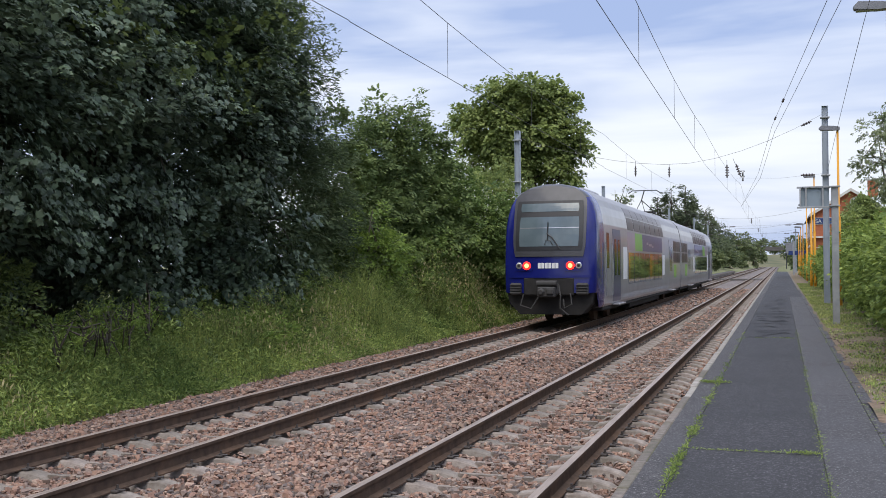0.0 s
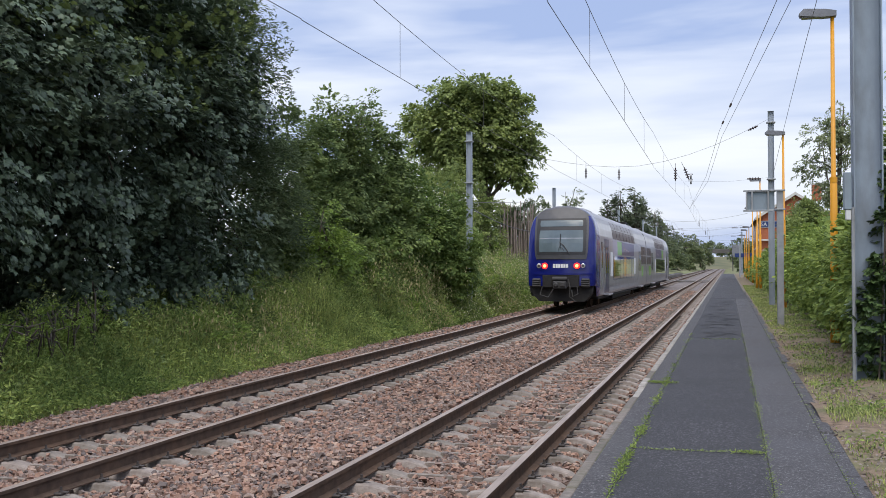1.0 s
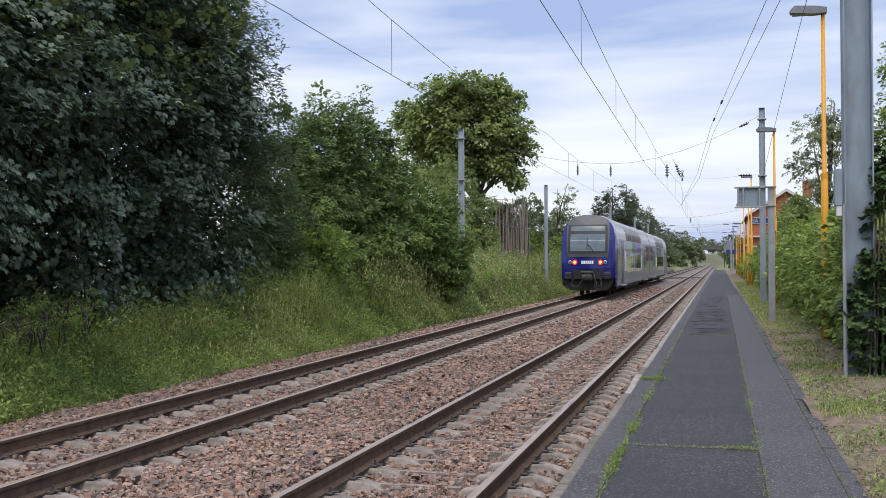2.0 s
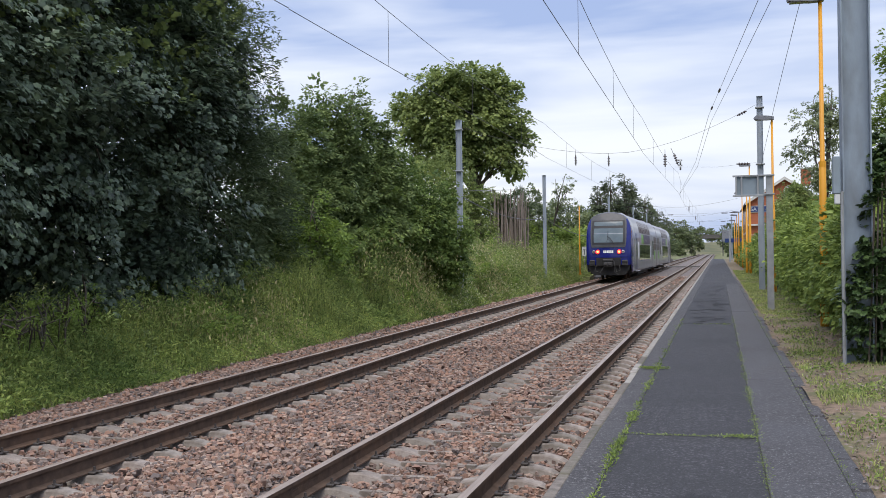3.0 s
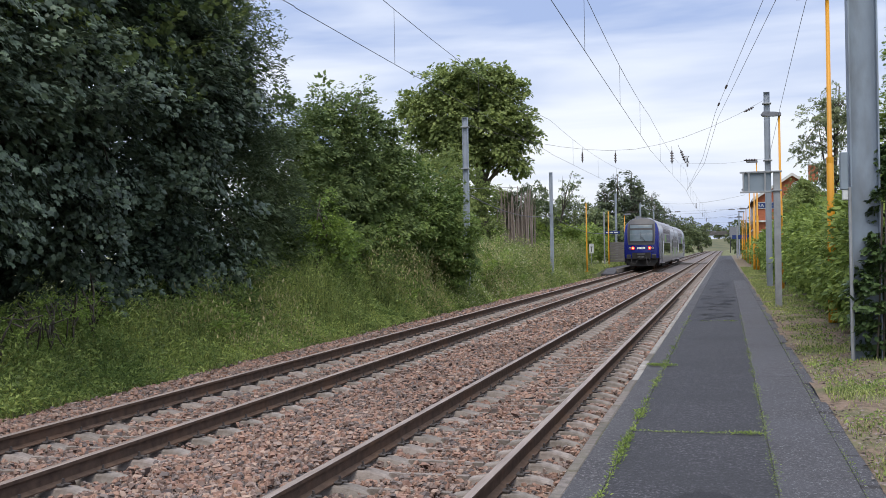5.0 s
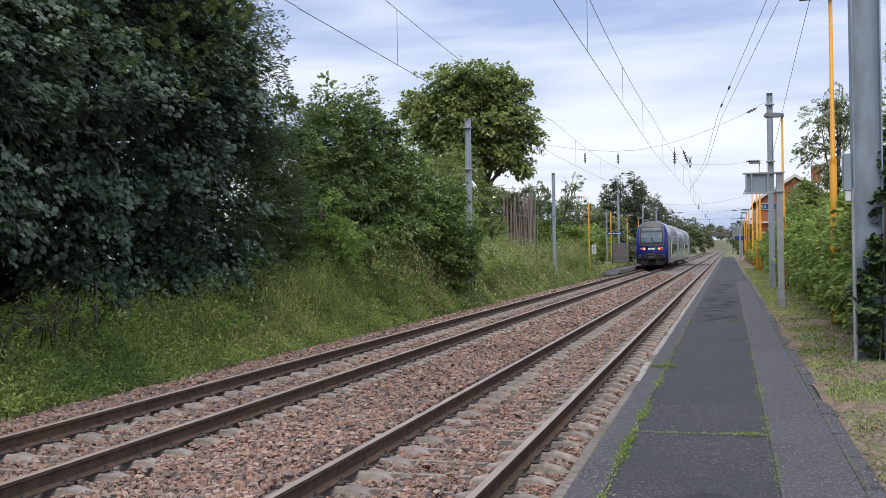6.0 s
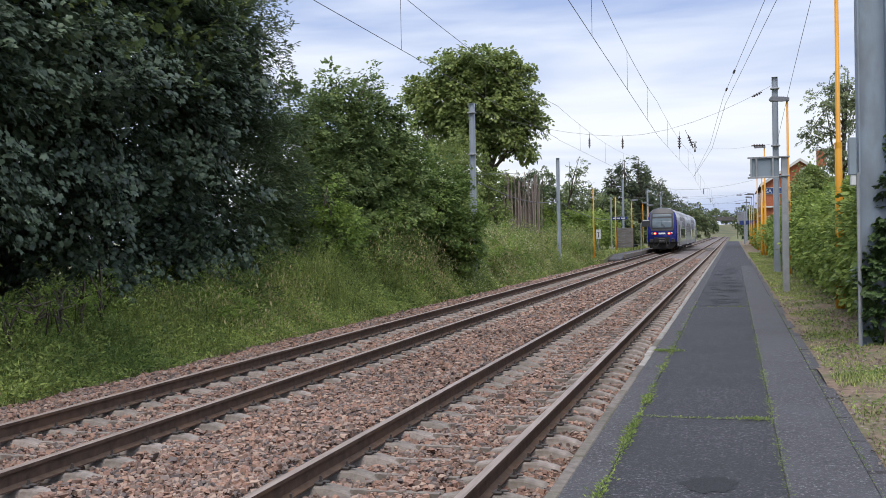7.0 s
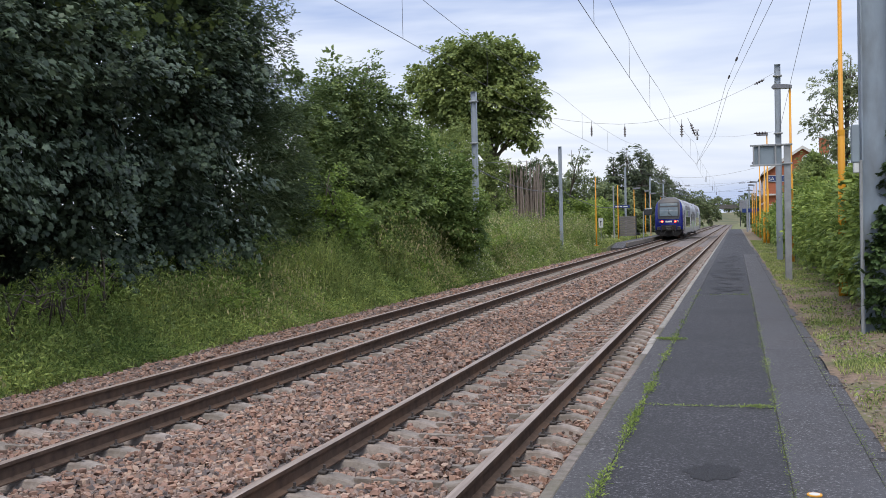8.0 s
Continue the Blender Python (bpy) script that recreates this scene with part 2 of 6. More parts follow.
bx = np.concatenate([np.arange(-9.75, -1.2, 0.12), [-1.14]])
by = np.array([-8, 5, 20, 40, 80, 160, 420], float)
BX, BY = np.meshgrid(bx, by)
bv = np.stack([BX, BY, ballast_z(BX) - 0.035], -1).reshape(-1, 3)
nb = len(bx)
bf = [(j * nb + i, j * nb + i + 1, (j + 1) * nb + i + 1, (j + 1) * nb + i) for j in range(len(by) - 1) for i in range(nb - 1)]
bed = tagged(raw_mesh("ballast_bed", bv, bf, M["ballast"]), "bed of reddish-brown crushed stone under the tracks", "ballast", kind="structure")

CUBE = np.array([(-1, -1, -1), (1, -1, -1), (1, 1, -1), (-1, 1, -1), (-1, -1, 1), (1, -1, 1), (1, 1, 1), (-1, 1, 1)], float)
CFACE = np.array([(0, 3, 2, 1), (4, 5, 6, 7), (0, 1, 5, 4), (1, 2, 6, 5), (2, 3, 7, 6), (3, 0, 4, 7)])


def rotations(n, tilt=None):
    """n random rotation matrices; with tilt, only that far from upright (radians)."""
    if tilt is None:
        q = RNG.normal(size=(n, 4))
        q /= np.linalg.norm(q, axis=1)[:, None]
        w, x, y, z = q.T
        return np.stack([np.stack([1 - 2 * (y * y + z * z), 2 * (x * y - z * w), 2 * (x * z + y * w)], -1),
                         np.stack([2 * (x * y + z * w), 1 - 2 * (x * x + z * z), 2 * (y * z - x * w)], -1),
                         np.stack([2 * (x * z - y * w), 2 * (y * z + x * w), 1 - 2 * (x * x + y * y)], -1)], 1)
    a, t = RNG.uniform(0, 2 * np.pi, n), RNG.normal(0, tilt, n)
    ca, sa, ct, st = np.cos(a), np.sin(a), np.cos(t), np.sin(t)
    o, i = np.zeros(n), np.ones(n)
    rz = np.stack([np.stack([ca, -sa, o], -1), np.stack([sa, ca, o], -1), np.stack([o, o, i], -1)], 1)
    rx = np.stack([np.stack([i, o, o], -1), np.stack([o, ct, -st], -1), np.stack([o, st, ct], -1)], 1)
    return rz @ rx


def stones(name, x, y, z, size, parent, label):
    n = len(x)
    v = CUBE[None] * np.array([1.15, 0.85, 0.55]) * RNG.uniform(0.6, 1.2, (n, 1, 3))
    v[:, 4:, :2] *= RNG.uniform(0.35, 0.95, (n, 1, 2))
    v += RNG.normal(0, 0.17, (n, 8, 3))
    v = np.einsum("nij,nkj->nki", rotations(n, 0.75), v) * size[:, None, None] * 0.62
    v += np.stack([x, y, z], -1)[:, None]
    f = (CFACE[None] + 8 * np.arange(n)[:, None, None]).reshape(-1, 4)
    return tagged(raw_mesh(name, v.reshape(-1, 3), f, M["stone"], parent), label, kind="stuff")


def scatter_ballast(ya, yb, per_m2, s0, s1):
    n = int(per_m2 * (yb - ya) * 8.5)
    x, y = RNG.uniform(-9.68, -1.13, n), RNG.uniform(ya, yb, n)
    keep = np.ones(n, bool)
    for tc in TRACKS:
        for s in (-1, 1):
            d = np.abs(x - tc - s * GAUGE)
            keep &= d > 0.085
            ph = np.abs((y + 10 * SLEEPER) % SLEEPER - SLEEPER / 2)
            keep &= ~((d < 0.42) & (ph > SLEEPER / 2 - 0.13) & (RNG.random(n) > 0.04))
    x, y = x[keep], y[keep]
    z = ballast_z(x) + RNG.normal(0, 0.018, len(x)) + 0.018 * np.sin(x * 5 + y * 1.3) * np.sin(y * 2.1)
    return x, y, z, RNG.uniform(s0, s1, len(x))


_a = [scatter_ballast(5.5, 13.0, 720, 0.024, 0.056), scatter_ballast(13.0, 24.0, 300, 0.034, 0.064), scatter_ballast(24.0, 46.0, 65, 0.05, 0.085), scatter_ballast(46.0, 80.0, 14, 0.07, 0.11)]
stones("ballast_stone", *[np.concatenate(c) for c in zip(*_a)], bed, "loose angular reddish and grey ballast stones")

# ---- tracks: rails, sleepers, fastenings ----
RAIL = [(-0.075, -0.172), (0.075, -0.172), (0.075, -0.160), (0.012, -0.140), (0.010, -0.045), (0.036, -0.036), (0.036, -0.006), (0.026, 0.0),
        (-0.026, 0.0), (-0.036, -0.006), (-0.036, -0.036), (-0.010, -0.045), (-0.012, -0.140), (-0.075, -0.160)]
BLOCK = [(-0.43, -0.40), (-0.43, -0.255), (-0.36, -0.212), (-0.20, -0.178), (0.20, -0.178), (0.36, -0.212), (0.43, -0.255), (0.43, -0.40)]


def sleeper_mesh(bm, y=0.0):
    """A twin-block concrete sleeper with its steel tie."""
    for s in (-1, 1):
        n = len(BLOCK)
        rings = []
        for yy, k in ((-0.125, 0.085), (-0.085, 0.012), (-0.065, 0.0), (0.065, 0.0), (0.085, 0.012), (0.125, 0.085)):
            rings.append([bm.verts.new((s * GAUGE + px, y + yy, pz - k)) for px, pz in BLOCK])
        for r0, r1 in zip(rings, rings[1:]):
            for k in range(n):
                bm.faces.new((r0[k], r0[(k + 1) % n], r1[(k + 1) % n], r1[k]))
        bm.faces.new(rings[0][::-1]), bm.faces.new(rings[-1])
    box(bm, (0, y, -0.222), (0.75, 0.07, 0.05))
    bmesh.ops.recalc_face_normals(bm, faces=bm.faces[:])


def clip_mesh():
    bm = bmesh.new()
    box(bm, (0.100, 0, -0.162), (0.075, 0.10, 0.022), 0.006)
    tube(bm, [(0.108, 0, -0.16), (0.108, 0, -0.105)], 0.012, 6)
    box(bm, (0.150, 0.0, -0.150), (0.07, 0.035, 0.012), 0.003)
    tube(bm, [(0.108, 0, -0.150), (0.108, 0, -0.136)], 0.020, 6)
    return bm


_bm = bmesh.new()
sleeper_mesh(_bm)
_me = bpy.data.meshes.new("sleeper")
_bm.to_mesh(_me)
_bm.free()
_me.materials.append(M["concrete"])
_bm = clip_mesh()
_mc = bpy.data.meshes.new("clip")
_bm.to_mesh(_mc)
_bm.free()
_mc.materials.append(M["clip"])

NEAR_SLEEPERS = 110
for tc, lab in zip(TRACKS, ("railway track beside the platform, rusty rails on concrete sleepers", "railway track beside the grass bank, rusty rails on concrete sleepers")):
    tr = thing("railway_track", lab, "railway track", "tracks", "structure", pose(tc, 0, 0))
    for s in (-1, 1):
        bm = bmesh.new()
        for f in prism(bm, [(s * GAUGE + a, b) for a, b in RAIL], "y", Y0, Y1):
            c = f.calc_center_median()
            if c.z > -0.004:
                f.material_index = 1
        part("rail", bm, [M["rust"], M["railtop"]], tr, "rusty steel rail with a worn bright top")
    k0 = int(4.0 / SLEEPER)
    for k in range(k0, k0 + NEAR_SLEEPERS):
        sl = new("sleeper", _me)
        sl.parent = tr
        sl.matrix_basis = pose(0, k * SLEEPER + random.uniform(-0.01, 0.01), random.uniform(-0.006, 0.004), 0, 0, random.uniform(-0.5, 0.5))
        if k < k0 + 62:
            for s in (-1, 1):
                for q in (0, 180):
                    cl = new("clip", _mc)
                    cl.parent = sl
                    cl.matrix_basis = pose(s * GAUGE, 0, 0, 0, 0, q)
    bm = bmesh.new()
    for k in list(range(-14, k0)) + list(range(k0 + NEAR_SLEEPERS, int(260 / SLEEPER))):
        for s in (-1, 1):
            box(bm, (s * GAUGE, k * SLEEPER, -0.24), (0.84, 0.26, 0.13))
    tagged(part("far_sleepers", bm, M["concrete"], tr), "row of concrete sleepers", kind="stuff")

# ---- near platform ----
plat = thing("platform", "low asphalt station platform with mossy joints and a pale edge", "platform", kind="structure")
bm = bmesh.new()
box(bm, ((EDGE_L + EDGE_R) / 2 + 0.02, 80, -0.122), (EDGE_R - EDGE_L - 0.08, 176, 0.82))
part("platform_core", bm, M["soil"], plat)


def slab(name, x0, x1, ya, yb, material, top=PLAT, jitter=0.0015):
    bm = bmesh.new()
    g = 0.004
    box(bm, ((x0 + x1) / 2, (ya + yb) / 2, top - 0.03), (x1 - x0 - g, yb - ya - g, 0.06), 0.004)
    return part(name, bm, material, plat, m=pose(0, 0, random.uniform(-jitter, jitter)))


E1, E2 = -0.79, 0.29
cuts = [-7, 3.3, 8.6, 21.4, 33, 47, 64, 84, 108, 136, 167]
for a, b in zip(cuts, cuts[1:]):
    slab("asphalt_slab", E1, E2 if a < 47 else EDGE_R, a, b, M["asphalt"])
cuts = [-7, 4.2, 13.35, 24, 40, 60, 90, 130, 167]
for a, b in zip(cuts, cuts[1:]):
    slab("edge_strip", EDGE_L + 0.09, E1, a, b, M["asphalt_edge"])
cuts = [-7, 3, 12.5, 26, 47]
for a, b in zip(cuts, cuts[1:]):
    slab("pale_strip", E2, EDGE_R, a, b, M["asphalt_light"])
y = -6.0
while y < 165:
    n = 1.0 if y < 60 else 3.0
    bm = bmesh.new()
    box(bm, (EDGE_L + 0.045, y + n / 2, PLAT - 0.14), (0.09, n - 0.012, 0.28), 0.012)
    part("kerb_stone", bm, M["kerb"] if y < 11.9 or 13.9 < y < 14.9 else M["kerb_white"], plat, m=pose(random.uniform(-0.008, 0.008), 0, random.uniform(-0.008, 0.004)))
    if y < 60:
        bm = bmesh.new()
        box(bm, (EDGE_R + 0.075, y + n / 2, PLAT - 0.12), (0.15, n - 0.03, 0.24), 0.02)
        part("back_kerb", bm, M["asphalt_light"], plat, m=pose(random.uniform(-0.006, 0.006), 0, random.uniform(-0.028, -0.012)))
    y += n
bm = bmesh.new()
box(bm, (EDGE_R + 0.075, 113, PLAT - 0.14), (0.13, 106, 0.24), 0.012)
part("back_kerb", bm, M["kerb"], plat)
# worn lawn beside the platform
lx, ly = np.meshgrid(np.linspace(EDGE_R + 0.08, 3.2, 14), np.concatenate([np.linspace(-8, 40, 90), np.linspace(42, 170, 40)]))
lz = PLAT - 0.03 + 0.025 * np.sin(lx * 4 + ly * 0.9) + 0.02 * np.sin(ly * 2.3 + lx) + 0.02 * (lx - 0.9)
nl = lx.shape[1]
lf = [(j * nl + i, j * nl + i + 1, (j + 1) * nl + i + 1, (j + 1) * nl + i) for j in range(lx.shape[0] - 1) for i in range(nl - 1)]
tagged(raw_mesh("lawn", np.stack([lx, ly, lz], -1).reshape(-1, 3), lf, M["lawn"], smooth=True), "worn strip of grass and bare soil beside the platform", "lawn", kind="structure")


# ---- plants ----
def leaf_mat(name, c1, c2, vary=0.35, thru=0.32, rough=0.55, spec=0.2):
    return mat(name, c1, c2, scale=0.55, rough=rough, island=vary, through_light=thru, spec=spec)


M["maple"] = leaf_mat("dark_maple_leaf", (0.0972, 0.1396, 0.0801), (0.0526, 0.0801, 0.0526), 0.5, 0.12, 0.45, 0.3)
M["ash"] = leaf_mat("ash_leaf", (0.1562, 0.2063, 0.1), (0.0688, 0.1, 0.0525), 0.35, 0.3)
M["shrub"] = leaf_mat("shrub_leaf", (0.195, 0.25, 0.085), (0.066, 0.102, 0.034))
M["hornbeam"] = leaf_mat("hornbeam_leaf", (0.204, 0.288, 0.078), (0.084, 0.138, 0.0408), 0.35, 0.35)
M["lime"] = leaf_mat("lime_leaf", (0.23, 0.3047, 0.1092), (0.0978, 0.1437, 0.054), 0.35, 0.35)
M["bright"] = leaf_mat("bright_young_leaf", (0.25, 0.35, 0.075), (0.13, 0.21, 0.045), 0.35, 0.35)
M["walnut"] = leaf_mat("walnut_leaf", (0.3055, 0.3705, 0.13), (0.143, 0.195, 0.065), 0.35, 0.4)
M["hedge"] = leaf_mat("hedge_leaf", (0.31, 0.40, 0.105), (0.14, 0.21, 0.052), 0.4, 0.42)
M["ivy"] = leaf_mat("ivy_leaf", (0.075, 0.12, 0.04), (0.035, 0.066, 0.022), 0.4, 0.1, 0.4)
M["far_leaf"] = leaf_mat("distant_leaf", (0.225, 0.2687, 0.125), (0.1125, 0.15, 0.075))
M["pine"] = leaf_mat("pine_needles", (0.156, 0.186, 0.108), (0.072, 0.0984, 0.06))
M["birch_leaf"] = leaf_mat("birch_leaf", (0.27, 0.31, 0.17), (0.15, 0.19, 0.10), 0.35, 0.4)
M["grass"] = leaf_mat("tall_grass", (0.363, 0.418, 0.143), (0.154, 0.209, 0.066), 0.55, 0.42)
M["straw"] = leaf_mat("dry_grass_heads", (0.504, 0.456, 0.24), (0.36, 0.312, 0.156), 0.3, 0.25)
M["weed"] = leaf_mat("weed_leaf", (0.297, 0.385, 0.1155), (0.121, 0.187, 0.0528), 0.55, 0.42)
M["flower"] = leaf_mat("yellow_flower", (0.62, 0.50, 0.06), (0.5, 0.42, 0.05), 0.3, 0.2)
M["bark"] = mat("grey_brown_bark", (0.115, 0.095, 0.075), (0.06, 0.05, 0.042), scale=7, rough=0.95, bump=0.9, stretch=(3, 3, 0.5))
M["deadwood"] = mat("bare_grey_wood", (0.30, 0.25, 0.215), (0.18, 0.145, 0.125), scale=8, rough=0.95, bump=0.6, stretch=(3, 3, 0.4), vary=0.2)

# leaf outlines, stem at the origin, tip along +y, slightly folded
OVAL = (np.array([(0, 0, 0), (-0.30, 0.45, 0.10), (0, 1.0, -0.06), (0.30, 0.45, 0.10)]), np.array([(0, 2, 1), (0, 3, 2)]))
LOBED = (np.array([(0, 0, 0), (-0.40, 0.02, -0.04), (-0.33, 0.27, 0.04), (-0.60, 0.58, -0.05), (-0.27, 0.66, 0.04), (0, 1.0, -0.10), (0.27, 0.66, 0.04), (0.60, 0.58, -0.05), (0.33, 0.27, 0.04), (0.40, 0.02, -0.04)]),
         np.array([(0, 2, 1), (2, 4, 3), (4, 6, 5), (6, 8, 7), (8, 0, 9), (0, 8, 2), (2, 8, 6), (2, 6, 4)]))
BROAD = (np.array([(0, 0, 0), (-0.36, 0.28, 0.06), (-0.34, 0.62, 0.05), (0, 1.0, -0.08), (0.34, 0.62, 0.05), (0.36, 0.28, 0.06)]), np.array([(0, 2, 1), (0, 3, 2), (0, 4, 3), (0, 5, 4)]))
LANCE = (np.array([(0, 0, 0), (-0.15, 0.5, 0.05), (0, 1.0, -0.08), (0.15, 0.5, 0.05)]), np.array([(0, 2, 1), (0, 3, 2)]))


def leaves(name, pos, heading, size, shape, material, parent=None, label="", droop=0.6, jitter=0.85, face_way=None):
    """Many leaves: pos (n, 3); heading (n, 3) is the way that they point; face_way (n, 3) the way that their upper sides look."""
    n = len(pos)
    tv, tf = shape
    d = heading + RNG.normal(0, jitter, (n, 3))
    d[:, 2] -= droop
    d /= np.linalg.norm(d, axis=1)[:, None] + 1e-9
    up = np.array([0, 0, 0.6]) + RNG.normal(0, 0.4, (n, 3)) + 0.9 * heading if face_way is None else face_way
    sx = np.cross(d, up)
    sx /= np.linalg.norm(sx, axis=1)[:, None] + 1e-9
    nz = np.cross(sx, d)
    v = tv[None, :, 0:1] * sx[:, None] + tv[None, :, 1:2] * d[:, None] + tv[None, :, 2:3] * nz[:, None]
    v = v * size[:, None, None] + pos[:, None]
    f = (tf[None] + len(tv) * np.arange(n)[:, None, None]).reshape(-1, 3)
    return raw_mesh(name, v.reshape(-1, 3), f, material, parent, label)


def clumps(blobs, count, spread, face=None):
    """Bases of leafy twigs on the skins of ellipsoids (cx, cy, cz, rx, ry, rz), gathered into boughs, with the outward way of each."""
    vol = np.array([(b[3] * b[4] + b[4] * b[5] + b[3] * b[5]) for b in blobs])
    cs, ns = [], []
    for b, k in zip(blobs, np.round(count * vol / vol.sum()).astype(int)):
        nb = max(6, k // 7)
        e = RNG.normal(size=(nb, 3))
        if face is not None:      # thin out the side that nobody sees
            flip = (e @ np.array(face)) < 0
            e[flip & (RNG.random(nb) < 0.6)] *= -1
        e /= np.linalg.norm(e, axis=1)[:, None]
        far = np.clip(1 + RNG.normal(0, spread, nb) - np.abs(RNG.normal(0, 0.11, nb)), 0.6, 1.2)
        i = RNG.integers(0, nb, k)
        d = e[i] + RNG.normal(0, 0.42 * math.sqrt(12.6 / nb), (k, 3)) * np.array([1, 1, 0.55])
        d /= np.linalg.norm(d, axis=1)[:, None]
        r = far[i] * (1 - np.abs(RNG.normal(0, 0.07, k)))
        r[RNG.random(k) < 0.2] *= 0.75
        cs.append(np.array(b[:3]) + d * np.array(b[3:]) * r[:, None])
        ns.append(d)
    return np.concatenate(cs), np.concatenate(ns)


def foliage(name, blobs, n_clumps, per, clump_r, leaf, shape, material, parent, label="", spread=0.07, face=None, flat=0.35, droop=0.5, floor=None, lift=0.12, turn=0.55):
    """A crown of flat leafy twigs that reach outwards and hang at the tip, their leaves turned to the sky."""
    c, nrm = clumps(blobs, n_clumps, spread, face)
    n = len(c)
    ax = nrm * np.array([1, 1, 0.6]) + RNG.normal(0, 0.38, (n, 3))
    ax[:, 2] += lift
    ax /= np.linalg.norm(ax, axis=1)[:, None]
    up = np.array([0, 0, 1.0]) + 0.45 * nrm + RNG.normal(0, 0.22, (n, 3))
    side = np.cross(ax, up)
    side /= np.linalg.norm(side, axis=1)[:, None] + 1e-9
    up = np.cross(side, ax)
    k = np.repeat(np.arange(n), RNG.poisson(per, n))
    m = len(k)
    long = clump_r * RNG.uniform(0.8, 1.7, n)[k]
    t = RNG.random(m) ** 0.8
    s = RNG.uniform(-1, 1, m)
    wide = 0.62 * (1 - 0.7 * t) * s
    pos = c[k] + ax[k] * (long * (t - 0.35))[:, None] + side[k] * (long * wide)[:, None] + up[k] * (RNG.normal(0, 0.10 + 0.25 * flat, m) * clump_r * 0.5)[:, None]
    pos[:, 2] -= 0.30 * droop * long * t ** 2
    head = ax[k] * (0.5 + 0.5 * t)[:, None] + side[k] * (np.sign(s) * (1 - 0.75 * t))[:, None]
    way = up[k] + turn * nrm[k] + RNG.normal(0, 0.33, (m, 3))
    if floor is not None:
        keep = pos[:, 2] > floor
        pos, head, way, m = pos[keep], head[keep], way[keep], int(keep.sum())
    return leaves(name, pos, head, leaf * RNG.uniform(0.65, 1.25, m), shape, material, parent, label, 0.55 * droop, 0.30, way)


def limbs(bm, base, top, r, blobs, count, seed):
    """A tapered trunk with limbs that reach into the crown."""
    rnd = random.Random(seed)
    base, top = Vector(base), Vector(top)
    pts = [base.lerp(top, t) + Vector((rnd.uniform(-0.12, 0.12), rnd.uniform(-0.12, 0.12), 0)) * (0 < t < 1) for t in (0, 0.25, 0.5, 0.75, 1)]
    tube(bm, pts, [r * 1.25, r, r * 0.8, r * 0.55, r * 0.2], 9)
    for _ in range(count):
        b = rnd.choice(blobs)
        t = rnd.uniform(0.3, 0.9)
        s = base.lerp(top, t)
        e = Vector(b[:3]) + Vector((rnd.uniform(-0.75, 0.75) * b[3], rnd.uniform(-0.75, 0.75) * b[4], rnd.uniform(-0.5, 0.8) * b[5]))
        mid = s.lerp(e, 0.5) + Vector((rnd.uniform(-0.2, 0.2), rnd.uniform(-0.2, 0.2), 0.25))
        rr = r * (1 - t) * 0.6 + 0.02
        tube(bm, [s, mid, e], [rr, rr * 0.6, 0.012], 6)


def tree(label, base, r, blobs, n_clumps, per, clump_r, leaf, shape, material, name="tree", category="tree", group="", limb_n=14, face=None, seed=1, flat=0.35, droop=0.5, floor=None, spread=0.07, top=None, lift=0.12, turn=0.55):
    t = thing(name, label, category, group)
    bm = bmesh.new()
    hi = max(blobs, key=lambda b: b[2] + b[5])
    limbs(bm, base, top or (hi[0], hi[1], hi[2] + hi[5] * 0.6), r, blobs, limb_n, seed)
    part("trunk", bm, M["bark"], t, smooth=True)
    foliage("crown", blobs, n_clumps, per, clump_r, leaf, shape, material, t, spread=spread, face=face, flat=flat, droop=droop, floor=floor, lift=lift, turn=turn)
    return t


SEEN = (0.65, -0.75, 0.1)


def wood(label, base, r, blobs, n_clumps, per, clump_r, leaf, shape, material, inner=0.0, **k):
    """A tree whose crown also has a second, inner layer of larger leaves."""
    t = tree(label, base, r, blobs, n_clumps, per, clump_r, leaf, shape, material, **k)
    if inner:
        small = [(b[0], b[1], b[2], b[3] * 0.78, b[4] * 0.78, b[5] * 0.80) for b in blobs]
        foliage("inner_crown", small, int(n_clumps * inner), per * 0.6, clump_r * 1.1, leaf * 1.4, OVAL, material, t, spread=0.08, flat=0.8, floor=k.get("floor"))
    return t


# bank of trees along the far track
maple = wood("large dark green maple tree with dense drooping foliage", (-14.6, 17.2, 0.2), 0.26,
     [(-14.5, 16.5, 4.6, 3.6, 4.4, 3.4), (-14.2, 17.5, 8.6, 3.5, 4.8, 4.6), (-13.6, 21.0, 4.8, 2.9, 2.8, 4.4), (-13.3, 12.4, 4.8, 2.9, 3.4, 4.2), (-13.4, 8.2, 5.5, 3.0, 3.0, 5.0), (-13.5, 13.6, 2.4, 1.5, 2.2, 1.4), (-13.2, 18.0, 2.2, 1.7, 2.0, 1.4), (-12.6, 21.8, 2.0, 1.5, 2.0, 1.4)],
     3600, 28, 0.62, 0.128, LOBED, M["maple"], inner=0.6, face=SEEN, seed=3, limb_n=26, floor=0.7, spread=0.12, droop=0.7, turn=1.0)
# young shoots in paler leaf colour, which also paints light on the upper crown
foliage("outer_crown", [(-14.3, 17.5, 8.8, 3.8, 5.1, 4.8), (-13.5, 21.0, 6.0, 2.9, 3.0, 4.2), (-14.0, 15.5, 6.6, 3.9, 4.8, 3.6)], 760, 14, 0.42, 0.12, LOBED, M["shrub"], maple, "lighter green young shoots that also paint the lit top of the crown", spread=0.07, face=(0.6, -0.6, 0.55), floor=5.0, lift=0.7)
